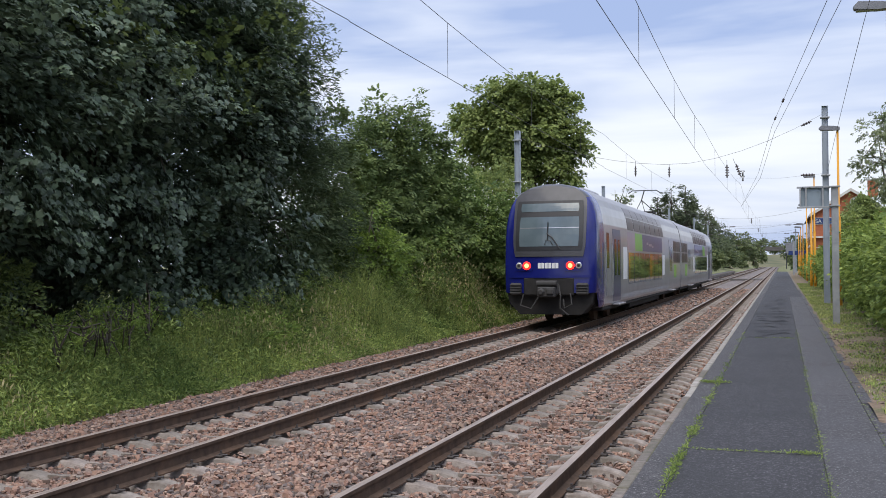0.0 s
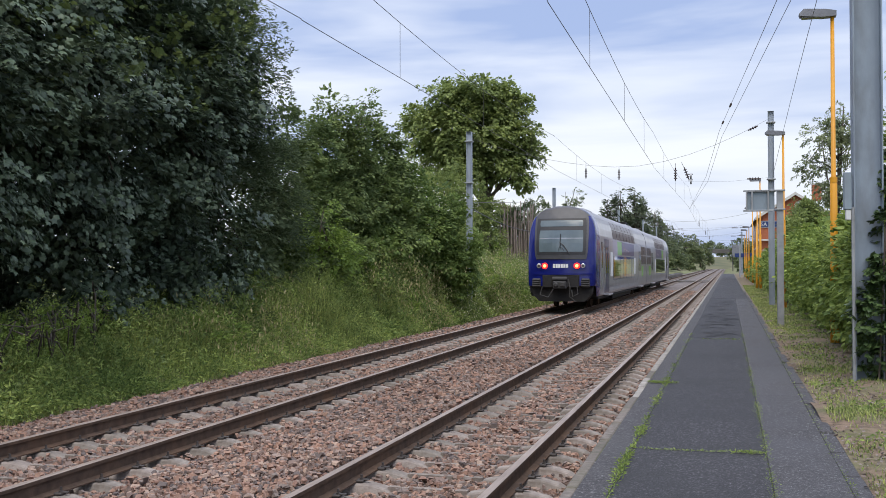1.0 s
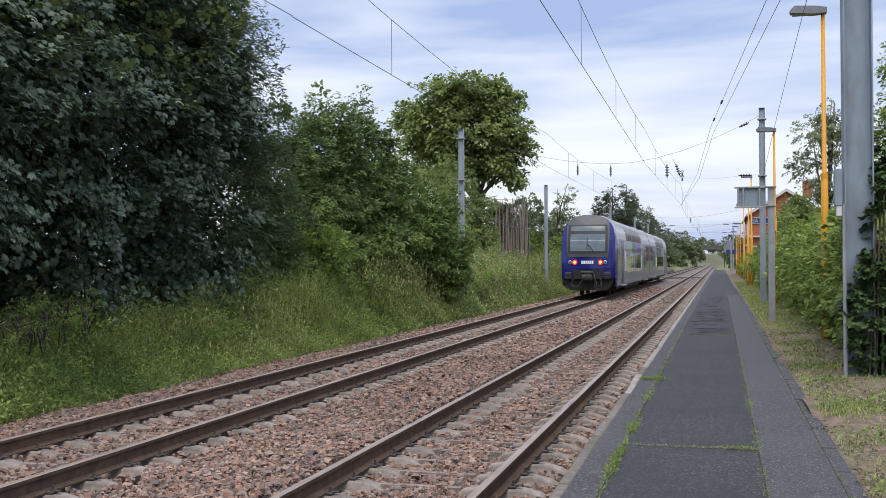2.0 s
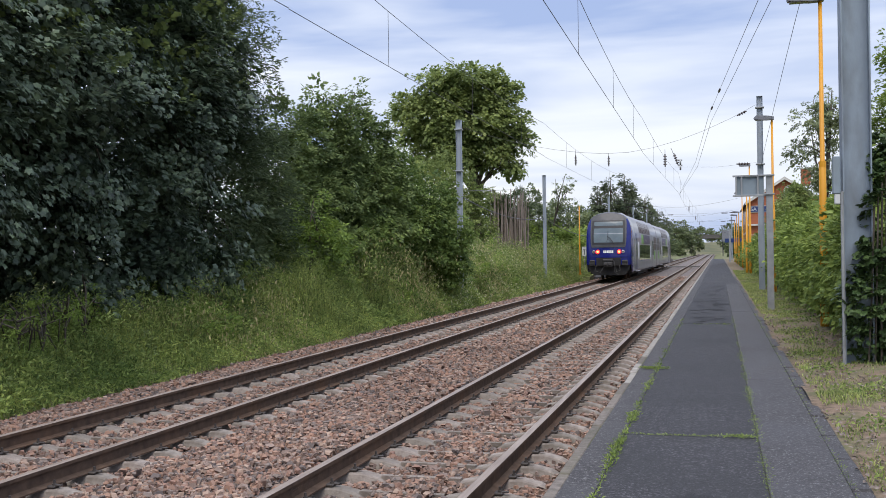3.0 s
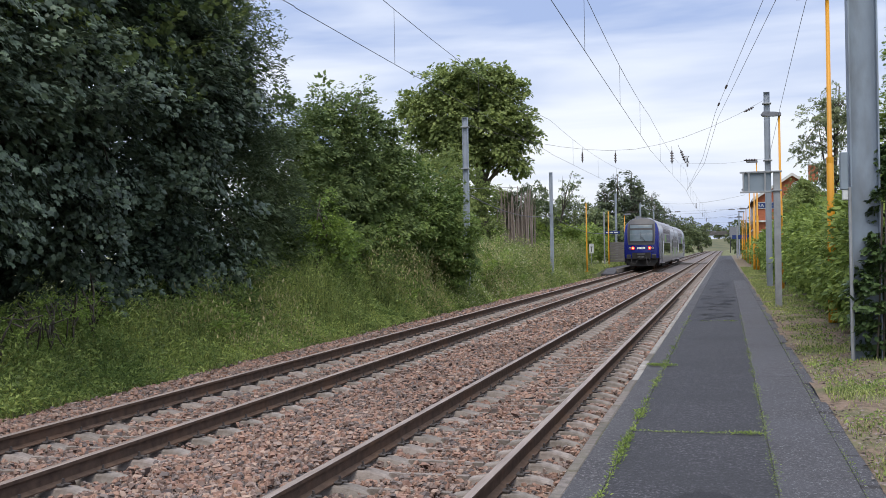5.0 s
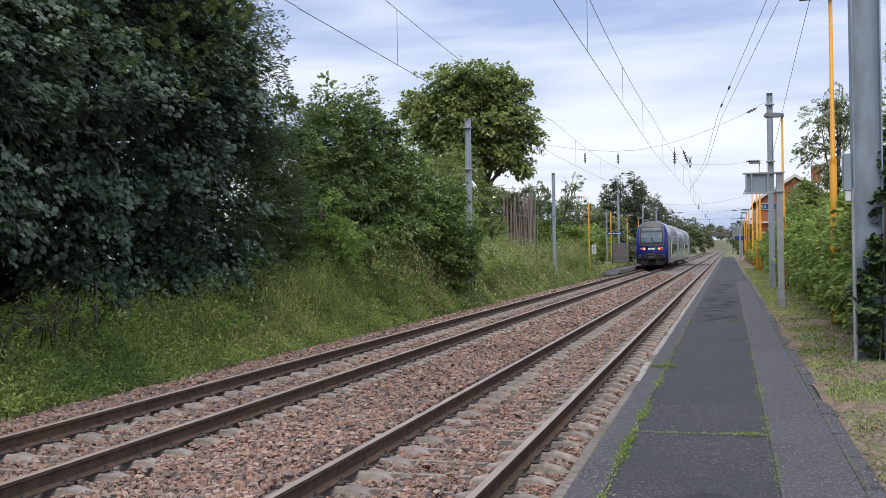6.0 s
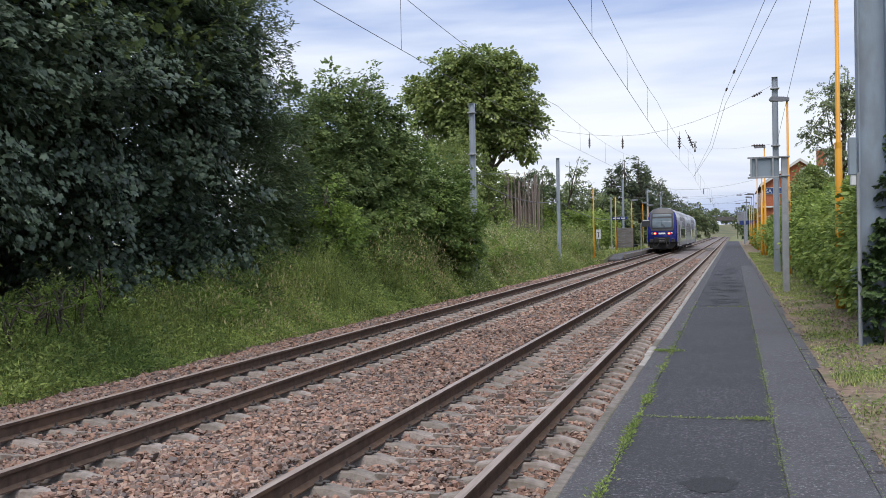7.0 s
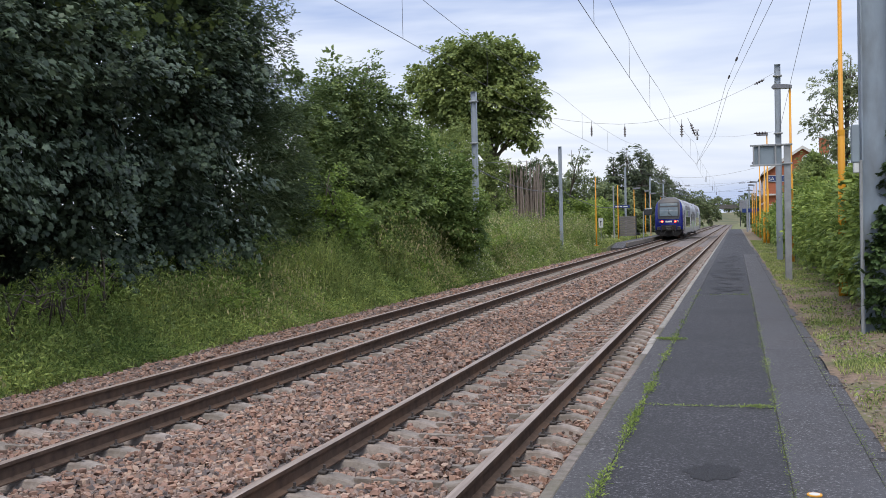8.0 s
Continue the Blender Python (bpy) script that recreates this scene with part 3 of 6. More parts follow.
foliage("back_crown", [(-17.2, 14.5, 4.0, 1.8, 7.5, 4.0), (-16.6, 20.5, 4.6, 1.8, 4.5, 4.4)], 620, 22, 0.8, 0.30, OVAL, M["maple"], maple, face=SEEN, floor=0.3)
wood("tall ash tree with feathery dark green leaves", (-14.4, 24.6, 0.2), 0.2,
     [(-13.5, 24.4, 3.4, 2.4, 2.6, 3.2), (-13.5, 23.9, 6.6, 2.1, 2.3, 2.8), (-13.9, 22.9, 9.6, 1.9, 2.1, 3.0)],
     1500, 40, 0.62, 0.135, LANCE, M["ash"], inner=0.9, face=SEEN, seed=4, limb_n=24, floor=0.3, spread=0.15, lift=0.25, droop=0.7)


def leaders(rows):
    """Tapering stacks of leafy masses for shoots (x, y, foot, top, radius)."""
    out = []
    for x, y, z0, z1, r in rows:
        for t, k in ((0.22, 1.0), (0.50, 0.85), (0.74, 0.58), (0.91, 0.28)):
            out.append((x, y, z0 + t * (z1 - z0), r * k, r * k, 0.20 * (z1 - z0)))
    return out


wood("bushy green tree with several leading shoots", (-13.6, 30.5, 0.2), 0.14,
     leaders([(-12.9, 28.4, 0.4, 6.0, 1.7), (-12.6, 29.6, 1.0, 6.3, 1.3), (-12.7, 31.0, 0.8, 7.1, 1.5), (-12.1, 31.6, 1.5, 6.6, 1.1), (-12.2, 33.2, 1.0, 7.3, 1.4), (-11.6, 33.8, 1.5, 6.8, 1.0)]),
     1500, 34, 0.52, 0.115, BROAD, M["lime"], inner=0.6, face=SEEN, seed=5, limb_n=20, floor=0.2, spread=0.13, lift=0.2)
wood("rounded hornbeam shrub with fresh green leaves", (-12.2, 34.4, 0.1), 0.12,
     [(-12.3, 33.0, 2.6, 1.5, 1.8, 2.3), (-11.85, 35.6, 3.4, 1.6, 1.8, 2.3), (-11.2, 36.8, 2.9, 1.4, 1.5, 2.1), (-10.55, 37.6, 2.3, 1.15, 1.1, 1.7), (-10.5, 37.6, 1.5, 1.1, 1.0, 1.2), (-12.2, 33.0, 1.6, 1.6, 3.4, 1.4), (-12.0, 36.0, 4.8, 1.0, 1.0, 1.2)],
     1500, 34, 0.52, 0.105, BROAD, M["hornbeam"], inner=0.6, name="shrub", category="shrub", face=SEEN, seed=6, limb_n=16, floor=0.45, spread=0.12, lift=0.05)
wood("leafy hazel bush at the edge of the trees", (-11.9, 12.6, 0.1), 0.05, [(-11.7, 12.6, 1.0, 0.85, 1.1, 1.0), (-12.0, 11.4, 1.3, 0.9, 1.0, 1.2)], 260, 26, 0.34, 0.085, OVAL, M["shrub"], inner=0.4, name="bush", category="shrub", face=SEEN, seed=17, limb_n=9, floor=0.0)
wood("young sapling with bright yellow-green leaves", (-11.6, 27.4, 0.1), 0.05,
     [(-11.3, 27.2, 3.0, 0.6, 0.7, 0.8), (-11.0, 27.4, 2.2, 0.6, 0.8, 0.6), (-11.2, 27.6, 2.0, 0.8, 0.9, 0.9)], 130, 26, 0.36, 0.11, OVAL, M["bright"], name="sapling", category="shrub", face=SEEN, seed=7, limb_n=5)
wood("tall walnut tree with an open rounded crown", (-15.6, 67.5, 0.4), 0.34,
     [(-18.3, 66.6, 12.8, 1.9, 2.2, 1.6), (-16.6, 66.8, 13.4, 1.9, 2.2, 1.6), (-14.9, 67.2, 12.5, 1.7, 2.2, 1.5), (-19.9, 66.5, 11.4, 1.6, 2.2, 1.6), (-17.5, 66.2, 11.2, 2.0, 2.2, 1.8), (-15.5, 66.6, 10.8, 2.0, 2.2, 1.8), (-13.9, 67.3, 10.4, 1.2, 1.8, 1.1), (-13.1, 67.4, 9.5, 0.9, 1.4, 0.7), (-19.2, 66.8, 9.0, 1.8, 2.0, 1.6), (-16.9, 66.2, 8.5, 1.5, 2.0, 1.3), (-14.8, 66.8, 8.5, 1.3, 1.8, 1.0), (-13.8, 67.0, 7.9, 0.7, 1.0, 0.7)],
     1150, 30, 0.85, 0.23, BROAD, M["walnut"], inner=0.35, seed=8, limb_n=34, face=SEEN, spread=0.13, droop=0.6)
wood("dense dark shrubs below the walnut tree", (-15.0, 62, 0.4), 0.15,
     [(-15.4, 60.5, 3.6, 2.2, 2.5, 3.4), (-15.6, 57.0, 2.4, 1.8, 2.4, 2.3), (-17.0, 60.0, 4.4, 2.2, 2.2, 3.4), (-14.6, 64.5, 4.6, 1.0, 1.2, 1.6), (-13.3, 65.3, 3.0, 1.4, 0.7, 2.7)],
     760, 36, 0.6, 0.17, OVAL, M["walnut"], inner=0.4, name="shrub", category="shrub", seed=9, face=SEEN, floor=0.2)

# cut-back conifer hedge: bare upright stems with a green top
hg = thing("conifer_hedge", "cut-back conifer hedge of bare grey stems with a green top", "hedge")
for i in range(44):
    x = -14.1 + 2.35 * i / 43 + random.uniform(-0.05, 0.05)
    yy = 63.4 + random.uniform(-0.35, 0.35)
    bm = tubem([(x, yy, 0.1), (x + random.uniform(-0.05, 0.05), yy, 2.6), (x + random.uniform(-0.08, 0.08), yy, 4.7 + random.uniform(-0.3, 1.2))], [0.06, 0.05, 0.025], 6)
    part("stem", bm, M["deadwood"], hg)
foliage("green_top", [(-13.6, 63.9, 5.0, 0.8, 0.6, 0.8), (-12.6, 63.9, 4.8, 0.9, 0.6, 0.9), (-13.0, 63.9, 4.2, 1.2, 0.5, 0.8)], 190, 34, 0.4, 0.16, LANCE, M["ash"], hg, droop=-0.6)

# bushes and trees along the far platform
wood("light green bushes behind the far platform", (-14.5, 84, 0.4), 0.1,
     [(-16.5, 73.0, 2.4, 2.2, 2.6, 2.3), (-20.0, 76.0, 2.8, 2.8, 2.6, 2.6), (-13.8, 75.0, 1.9, 1.9, 2.6, 1.9), (-13.2, 81.0, 2.2, 1.9, 2.8, 2.1), (-12.8, 88.0, 2.0, 1.7, 3.0, 1.9), (-12.6, 95.0, 2.2, 1.6, 3.0, 2.0), (-12.6, 103.0, 1.9, 1.6, 3.0, 1.9)],
     900, 34, 0.7, 0.20, BROAD, M["hedge"], inner=0.4, name="bush", category="shrub", seed=10, floor=0.2)
wood("slim leaning birch with sparse leaves", (-13.6, 80.0, 0.3), 0.07, [(-12.0, 80.0, 7.2, 0.9, 0.8, 0.7), (-12.9, 80.0, 5.4, 0.5, 0.6, 0.9)], 40, 22, 0.4, 0.16, OVAL, M["far_leaf"], seed=11, limb_n=7, top=(-11.7, 80, 7.9))
wood("small tree beyond the hedge", (-14.4, 76.5, 0.3), 0.1, [(-13.9, 76.0, 5.2, 1.0, 1.2, 1.7), (-13.2, 76.0, 3.6, 0.9, 1.0, 1.0)], 120, 26, 0.5, 0.2, OVAL, M["far_leaf"], seed=12, limb_n=8)
for i, (x, yy, top, rr) in enumerate(((-20.5, 118, 7.8, 2.6), (-17.4, 121, 8.3, 2.4), (-15.4, 124, 7.4, 1.8))):
    wood("grey-green tree behind the far platform", (x, yy, 0.5), 0.16, [(x, yy, top * 0.60, rr, rr, top * 0.38), (x - 0.9, yy, top * 0.36, rr * 0.8, rr, top * 0.3)], 190, 30, 0.9, 0.30, OVAL, M["far_leaf"], seed=13 + i, limb_n=10, inner=0.3)


def pine(label, x, y, h, r, seed, group="pines"):
    """A tall conifer: tiers of boughs on a straight stem, thin at the top."""
    rnd = random.Random(seed)
    blobs = []
    for k in range(7):
        t = k / 6
        a = rnd.uniform(0, 6.28)
        w = r * (1.0 - 0.72 * t) * rnd.uniform(0.75, 1.15)
        blobs.append((x + 0.35 * w * math.cos(a), y + 0.35 * w * math.sin(a), h * (0.32 + 0.60 * t), w, w, h * 0.085))
    return wood(label, (x, y, 0.3), 0.2, blobs, 150, 26, 0.9, 0.42, LANCE, M["pine"], seed=seed, limb_n=20, group=group, top=(x, y, h * 0.97), flat=0.5, inner=0.35)


for i, (x, yy, h, r) in enumerate(((-17.2, 150, 11.6, 2.0), (-15.2, 150, 13.0, 2.0), (-13.4, 153, 13.6, 2.1), (-13.6, 168, 12.6, 2.4), (-14.8, 180, 12.0, 3.0), (-13.8, 200, 12.4, 3.0), (-14.4, 222, 12.6, 3.4), (-14.2, 250, 12.2, 3.6), (-13.6, 285, 11.0, 3.4))):
    pine("tall dark pine with a ragged top", x, yy, h, r, 30 + i)
for i, (x, yy, h, r) in enumerate(((-15.5, 136, 6.2, 2.6), (-14.4, 158, 6.5, 3.0), (-15.0, 190, 7.0, 3.6), (-14.8, 235, 7.4, 4.2), (-11.5, 318, 10.6, 3.6), (-8.6, 340, 9.0, 3.0), (-13, 300, 5.0, 3.0), (3.2, 300, 8.6, 2.6), (6.0, 290, 8.0, 3.0), (4.0, 230, 3.6, 1.8), (3.6, 200, 3.0, 1.2), (9.5, 330, 10, 4.0))):
    wood("rounded green tree far along the line", (x, yy, 0.2), 0.16, [(x, yy, h * 0.62, r, r, h * 0.38), (x + 0.4 * r, yy - 1, h * 0.35, r * 0.9, r, h * 0.34), (x - 0.3 * r, yy, h * 0.8, r * 0.6, r * 0.6, h * 0.2)],
         130, 24, 1.25, 0.55, OVAL, M["far_leaf"], group="far trees", seed=50 + i, limb_n=8, inner=0.4)

for i, (x, yy, z, r) in enumerate(((-8.5, 560, 8.6, 3.0), (-4.0, 575, 8.0, 2.4))):
    wood("rounded green tree on the far slope", (x, yy, 5.0), 0.2, [(x, yy, z + 2.0, r, r, 3.0), (x + r, yy, z + 1.0, r, r, 2.2)], 120, 22, 1.4, 0.7, OVAL, M["far_leaf"], group="far trees", seed=64 + i, limb_n=6)

# right side: hedge by the platform, ivy, birch and other trees behind
HB = []
yy = 16.3
while yy < 68:
    HB.append((2.72 + random.uniform(-0.1, 0.15), yy, 1.55, 0.80, 1.15, 1.55 + random.uniform(-0.15, 0.12)))
    yy += 1.35 if yy < 34 else 2.2
hedge1 = wood("tall loose green hedge beside the platform", (2.9, 22, 0.2), 0.06, [b for b in HB if b[1] < 26], 1500, 26, 0.38, 0.105, BROAD, M["hedge"], inner=0.4, name="hedge", category="hedge", group="hedges", face=(-0.7, -0.7, 0.2), seed=70, limb_n=40, floor=0.28)
hedge2 = wood("tall loose green hedge further along the platform", (2.9, 40, 0.2), 0.06, [b for b in HB if b[1] >= 26], 1300, 30, 0.44, 0.12, BROAD, M["hedge"], inner=0.35, name="hedge", category="hedge", group="hedges", face=(-0.7, -0.7, 0.2), seed=71, limb_n=30, floor=0.28)
wood("loose green bushes in front of the brick house", (3.9, 82, 0.2), 0.08, [(3.9, 71 + 3.2 * k, 1.5 + 0.3 * (k % 2), 0.75, 2.0, 1.5) for k in range(8)], 420, 30, 0.6, 0.17, OVAL, M["hedge"], inner=0.4, name="bush", category="shrub", seed=77)
wood("low green hedge along the station forecourt", (2.7, 90, 0.2), 0.06, [(2.6, 69.5 + 2.6 * k, 1.2, 0.5, 1.6, 1.25) for k in range(20)], 800, 28, 0.5, 0.16, OVAL, M["hedge"], inner=0.4, name="hedge", category="hedge", group="hedges", seed=78)
wood("leafy bush with yellowish leaves behind the mast", (2.9, 15.2, 0.2), 0.05, [(2.65, 15.3, 1.3, 0.62, 0.7, 1.2), (3.1, 16.4, 2.3, 0.8, 0.9, 1.1), (3.4, 15.8, 2.8, 0.7, 0.8, 0.8)], 520, 20, 0.28, 0.10, BROAD, M["hedge"], inner=0.5, name="bush", category="shrub", face=(-0.6, -0.8, 0.1), seed=72, limb_n=12, floor=0.28)
iv = thing("ivy", "dark ivy climbing up the grey steel mast", "ivy")
foliage("ivy_leaves", [(1.98, 14.50, 1.0, 0.30, 0.24, 0.85), (2.10, 14.45, 2.1, 0.24, 0.22, 0.8), (2.16, 14.62, 3.0, 0.14, 0.16, 0.5), (2.3, 14.7, 0.9, 0.4, 0.4, 0.7)], 330, 20, 0.18, 0.075, LOBED, M["ivy"], iv, droop=0.9, floor=0.28)
bm = bmesh.new()
for k in range(5):
    tube(bm, [(1.9 + 0.08 * k, 14.38, 0.25), (1.95 + 0.06 * k, 14.36, 1.2), (2.0 + 0.05 * k, 14.36, 2.4 + 0.15 * k)], 0.012, 5)
part("ivy_stems", bm, M["bark"], iv)
wood("slender birch with drooping pale green foliage", (5.4, 58.5, 0.3), 0.14, [(5.0, 58.0, 8.9, 0.9, 1.0, 1.3), (6.1, 58.6, 9.6, 1.1, 1.1, 1.4), (4.5, 58.0, 6.9, 0.7, 0.9, 0.9), (5.9, 58.4, 6.6, 1.3, 1.2, 1.8), (6.8, 58.4, 8.2, 0.9, 1.0, 1.6)], 300, 34, 0.5, 0.15, OVAL, M["birch_leaf"], seed=73, limb_n=18, spread=0.12, droop=1.2)
wood("green tree above the hedge", (5.6, 34.5, 0.3), 0.16, [(5.5, 34, 5.2, 1.0, 1.2, 1.6), (5.7, 34, 7.6, 0.85, 1.0, 1.3), (6.3, 34.5, 6.3, 1.2, 1.2, 1.8), (4.9, 34, 4.3, 0.7, 0.9, 0.8)], 420, 30, 0.45, 0.12, OVAL, M["hedge"], inner=0.5, seed=74, limb_n=16)
wood("brownish shrubs in front of the brick house", (4.6, 72, 0.3), 0.08, [(4.2, 70, 3.3, 1.0, 2.0, 2.2), (4.9, 72, 4.8, 0.8, 1.2, 1.6), (5.6, 72, 4.4, 1.0, 1.2, 2.2)], 260, 30, 0.6, 0.2, OVAL, M["walnut"], inner=0.4, name="shrub", category="shrub", seed=75)


# ---- weeds and grass ----
def blades(name, x, y, z, h, material, label, lean_=0.45, width=0.010, parent=None):
    """Bent grass blades: each three triangles."""
    n = len(x)
    a = RNG.uniform(0, 2 * np.pi, n)
    b = np.abs(RNG.normal(0, lean_, n)) * h
    base = np.stack([x, y, z], -1)
    d = np.stack([np.cos(a), np.sin(a), np.zeros(n)], -1)
    sd = np.stack([-np.sin(a), np.cos(a), np.zeros(n)], -1) * (width * RNG.uniform(0.6, 1.5, n))[:, None]
    mid = base + d * (b * 0.35)[:, None] + np.array([0, 0, 1.0]) * (h * 0.6)[:, None]
    tip = base + d * b[:, None] + np.array([0, 0, 1.0]) * (h * RNG.uniform(0.8, 1.0, n))[:, None]
    v = np.stack([base - sd, base + sd, mid - sd * 0.8, mid + sd * 0.8, tip], 1)
    f = (np.array([(0, 1, 3), (0, 3, 2), (2, 3, 4)])[None] + 5 * np.arange(n)[:, None, None]).reshape(-1, 3)
    ob = raw_mesh(name, v.reshape(-1, 3), f, material, parent)
    if label:
        tagged(ob, label, "grass", kind="stuff")
    return tip


def patch(x, y, s):
    """A smooth random field over the ground, about 0 to 1."""
    return 0.5 + 0.25 * (np.sin(x * 1.7 / s + 1.3 * np.sin(y / s)) + np.sin(y * 1.1 / s + 2.1 + 0.9 * np.sin(x * 0.8 / s)))


def weed_height(x, y):
    return (0.15 + (0.30 + 0.50 * np.clip((y - 13) / 15, 0, 1)) * np.clip((-9.35 - x) / 1.6, 0, 1) + 0.72 * np.clip((y - 18) / 14, 0, 1) * np.clip((-9.4 - x) / 0.8, 0, 1)) * (0.22 + 0.75 * patch(x, y, 1.1) + 0.65 * patch(x + 3, y, 0.45))


def spread_over(bands):
    xs, ys = [], []
    for ya, yb, xa, xb, dens in bands:
        n = int((yb - ya) * (xb - xa) * dens)
        xs.append(RNG.uniform(xa, xb, n)), ys.append(RNG.uniform(ya, yb, n))
    return np.concatenate(xs), np.concatenate(ys)


x, y = spread_over([(7, 16, -12.0, -9.4, 480), (16, 28, -12.2, -9.4, 400), (28, 48, -13, -9.4, 300), (48, 80, -14, -9.4, 160)])
y += 0.0
h = weed_height(x, y) * RNG.uniform(0.5, 1.15, len(x))
keep = RNG.random(len(x)) < np.clip(0.35 + 1.2 * (-9.4 - x), 0, 1)
x, y, h = x[keep], y[keep], h[keep]
tips = blades("tall_grass", x, y, ground_z(x, y) - 0.02, h, M["grass"], "tall uncut grass on the bank beside the track", 0.42, 0.009)
pick = RNG.random(len(x)) < (0.34 + 0.55 * (y > 27)) * (patch(x, y, 2.0) > 0.45)
tagged(leaves("grass_heads", tips[pick] - np.array([0, 0, 0.05]), np.tile([0, 0, 1.0], (pick.sum(), 1)), RNG.uniform(0.07, 0.14, pick.sum()), LANCE, M["straw"], droop=-0.4, jitter=0.35),
       "pale dry seed heads of the tall grass", "grass", kind="stuff")
x, y = spread_over([(7, 16, -12.2, -9.42, 1400), (16, 28, -12.4, -9.42, 1000), (28, 48, -13, -9.42, 580), (48, 80, -13.5, -9.42, 270)])
hh = weed_height(x, y) * 1.12
z = ground_z(x, y) + hh * RNG.uniform(0.1, 1.0, len(x)) ** 0.7
a = RNG.uniform(0, 6.28, len(x))
tagged(leaves("weeds", np.stack([x, y, z], -1), np.stack([np.cos(a), np.sin(a), 0.2 + 0 * a], -1), RNG.uniform(0.05, 0.12, len(x)) * (1 + 0.5 * (y > 28)), LANCE, M["weed"], droop=0.2),
       "leafy green weeds among the tall grass", "weeds", kind="stuff")
pick = (patch(x, y, 2.6) > 0.80) & (RNG.random(len(x)) < 0.05) & (z > ground_z(x, y) + hh * 0.75)
fl = np.stack([x, y, z + 0.05], -1)[pick]
tagged(leaves("yellow_flowers", fl, np.tile([0, 0, 1.0], (len(fl), 1)), RNG.uniform(0.03, 0.06, len(fl)), OVAL, M["flower"], droop=0.0), "small yellow wild flowers in the grass", "flowers", kind="stuff")
M["white_flower"] = leaf_mat("cream_flower", (0.60, 0.59, 0.38), (0.45, 0.45, 0.25), 0.2, 0.3)
pick = (y > 36) & (RNG.random(len(x)) < 0.24 * (patch(x, y, 1.7) > 0.35)) & (z > ground_z(x, y) + hh * 0.7)
fl = np.stack([x, y, z + 0.06], -1)[pick]
tagged(leaves("cream_flowers", fl, np.tile([0, 0, 1.0], (len(fl), 1)), RNG.uniform(0.05, 0.10, len(fl)), OVAL, M["white_flower"], droop=0.0), "small cream wild flowers in the tall weeds", "flowers", kind="stuff")
WB = []
rw_ = random.Random(5)
for k in range(165):
    yy_ = 8 + 64 * (k / 165) + rw_.uniform(-0.3, 0.3)
    xx_ = -10.0 - rw_.random() ** 0.8 * (2.3 + 0.02 * yy_)
    r_ = rw_.uniform(0.28, 0.6)
    hh_ = (0.20 + (0.15 if yy_ < 18 else 0.40) * min(1, (-9.6 - xx_) / 1.2) + 0.42 * min(1.0, max(0.0, (yy_ - 20) / 14))) * rw_.uniform(0.7, 1.4)
    WB.append((xx_, yy_, float(ground_z(xx_, yy_)) + hh_ * 0.75, r_, r_ * 1.2, hh_))
for nm_, lab_, sel, mm_, sh_, sz_ in (("weed_clumps", "lumpy clumps of nettles and leafy weeds on the bank", WB[0::3], M["weed"], LANCE, 0.14), ("meadow_clumps", "clumps of flowering meadow weeds on the bank", WB[1::3], M["bright"], LANCE, 0.12), ("bramble_clumps", "dark green bramble clumps on the bank", WB[2::3], M["shrub"], OVAL, 0.07)):
    tagged(foliage(nm_, sel, 820, 36, 0.26, sz_, sh_, mm_, None, spread=0.16, flat=0.9, droop=0.05), lab_, "weeds", kind="stuff")
for i in range(30):
    by_ = 11.0 + 44 * (i / 30) ** 1.3 + rw_.uniform(-0.4, 0.4)
    bx_, hh_ = -11.0 - rw_.uniform(0, 1.1) - 0.012 * by_, rw_.uniform(0.7, 1.2)
    gz_ = float(ground_z(bx_, by_))
    wood("leggy wild weed with yellow-green leaf sprays" if i % 3 == 0 else "tall wild weed with narrow green leaves", (bx_, by_, gz_ - 0.05), 0.010, [(bx_, by_, gz_ + hh_ * 0.78, 0.34, 0.34, hh_ * 0.36), (bx_ + 0.15, by_ + 0.2, gz_ + hh_ * 0.5, 0.4, 0.4, hh_ * 0.3)],
         30, 16, 0.20, 0.085, LANCE, (M["bright"], M["weed"], M["grass"])[i % 3], name="tall_weed", category="weed", group="tall weeds", seed=90 + i, limb_n=0, flat=0.5, droop=0.1)
for i in range(9):
    bx_, by_, hh_ = -10.7 - 0.09 * i + 0.2 * (i % 2), 13.0 + 0.42 * i, 0.95 + 0.12 * (i % 3)
    gz_ = float(ground_z(bx_, by_))
    wood("tall leggy weed with yellow flower sprays", (bx_, by_, gz_ - 0.05), 0.010, [(bx_, by_, gz_ + hh_ * 0.85, 0.30, 0.30, hh_ * 0.28), (bx_ - 0.1, by_ + 0.1, gz_ + hh_ * 0.5, 0.28, 0.28, hh_ * 0.3)],
         34, 14, 0.18, 0.06, LANCE, M["bright"], name="tall_weed", category="weed", group="tall weeds", seed=130 + i, limb_n=5, flat=0.5, droop=0.1)
# grass on the verge of the far platform
x, y = spread_over([(74, 112, -10.8, -9.15, 260)])
blades("verge_grass", x, y, np.interp(y, [74, 79], [-0.06, 0.23]), RNG.uniform(0.08, 0.35, len(x)), M["grass"], "rough grass behind the far platform edge", 0.5, 0.014)
# short grass by the platform
x, y = spread_over([(5.5, 16, 0.97, 2.3, 1500), (16, 30, 0.97, 2.1, 900), (30, 75, 0.97, 2.2, 800)])
cover = 0.45 * patch(x, y, 0.28) + 0.35 * patch(x + 5, y, 0.7)
keep = RNG.random(len(x)) < np.clip((cover - 0.34) * 3.4 + 0.30 * (x - 1.3) + 0.5 * (y > 26), 0.06, 1)
x, y = x[keep], y[keep]
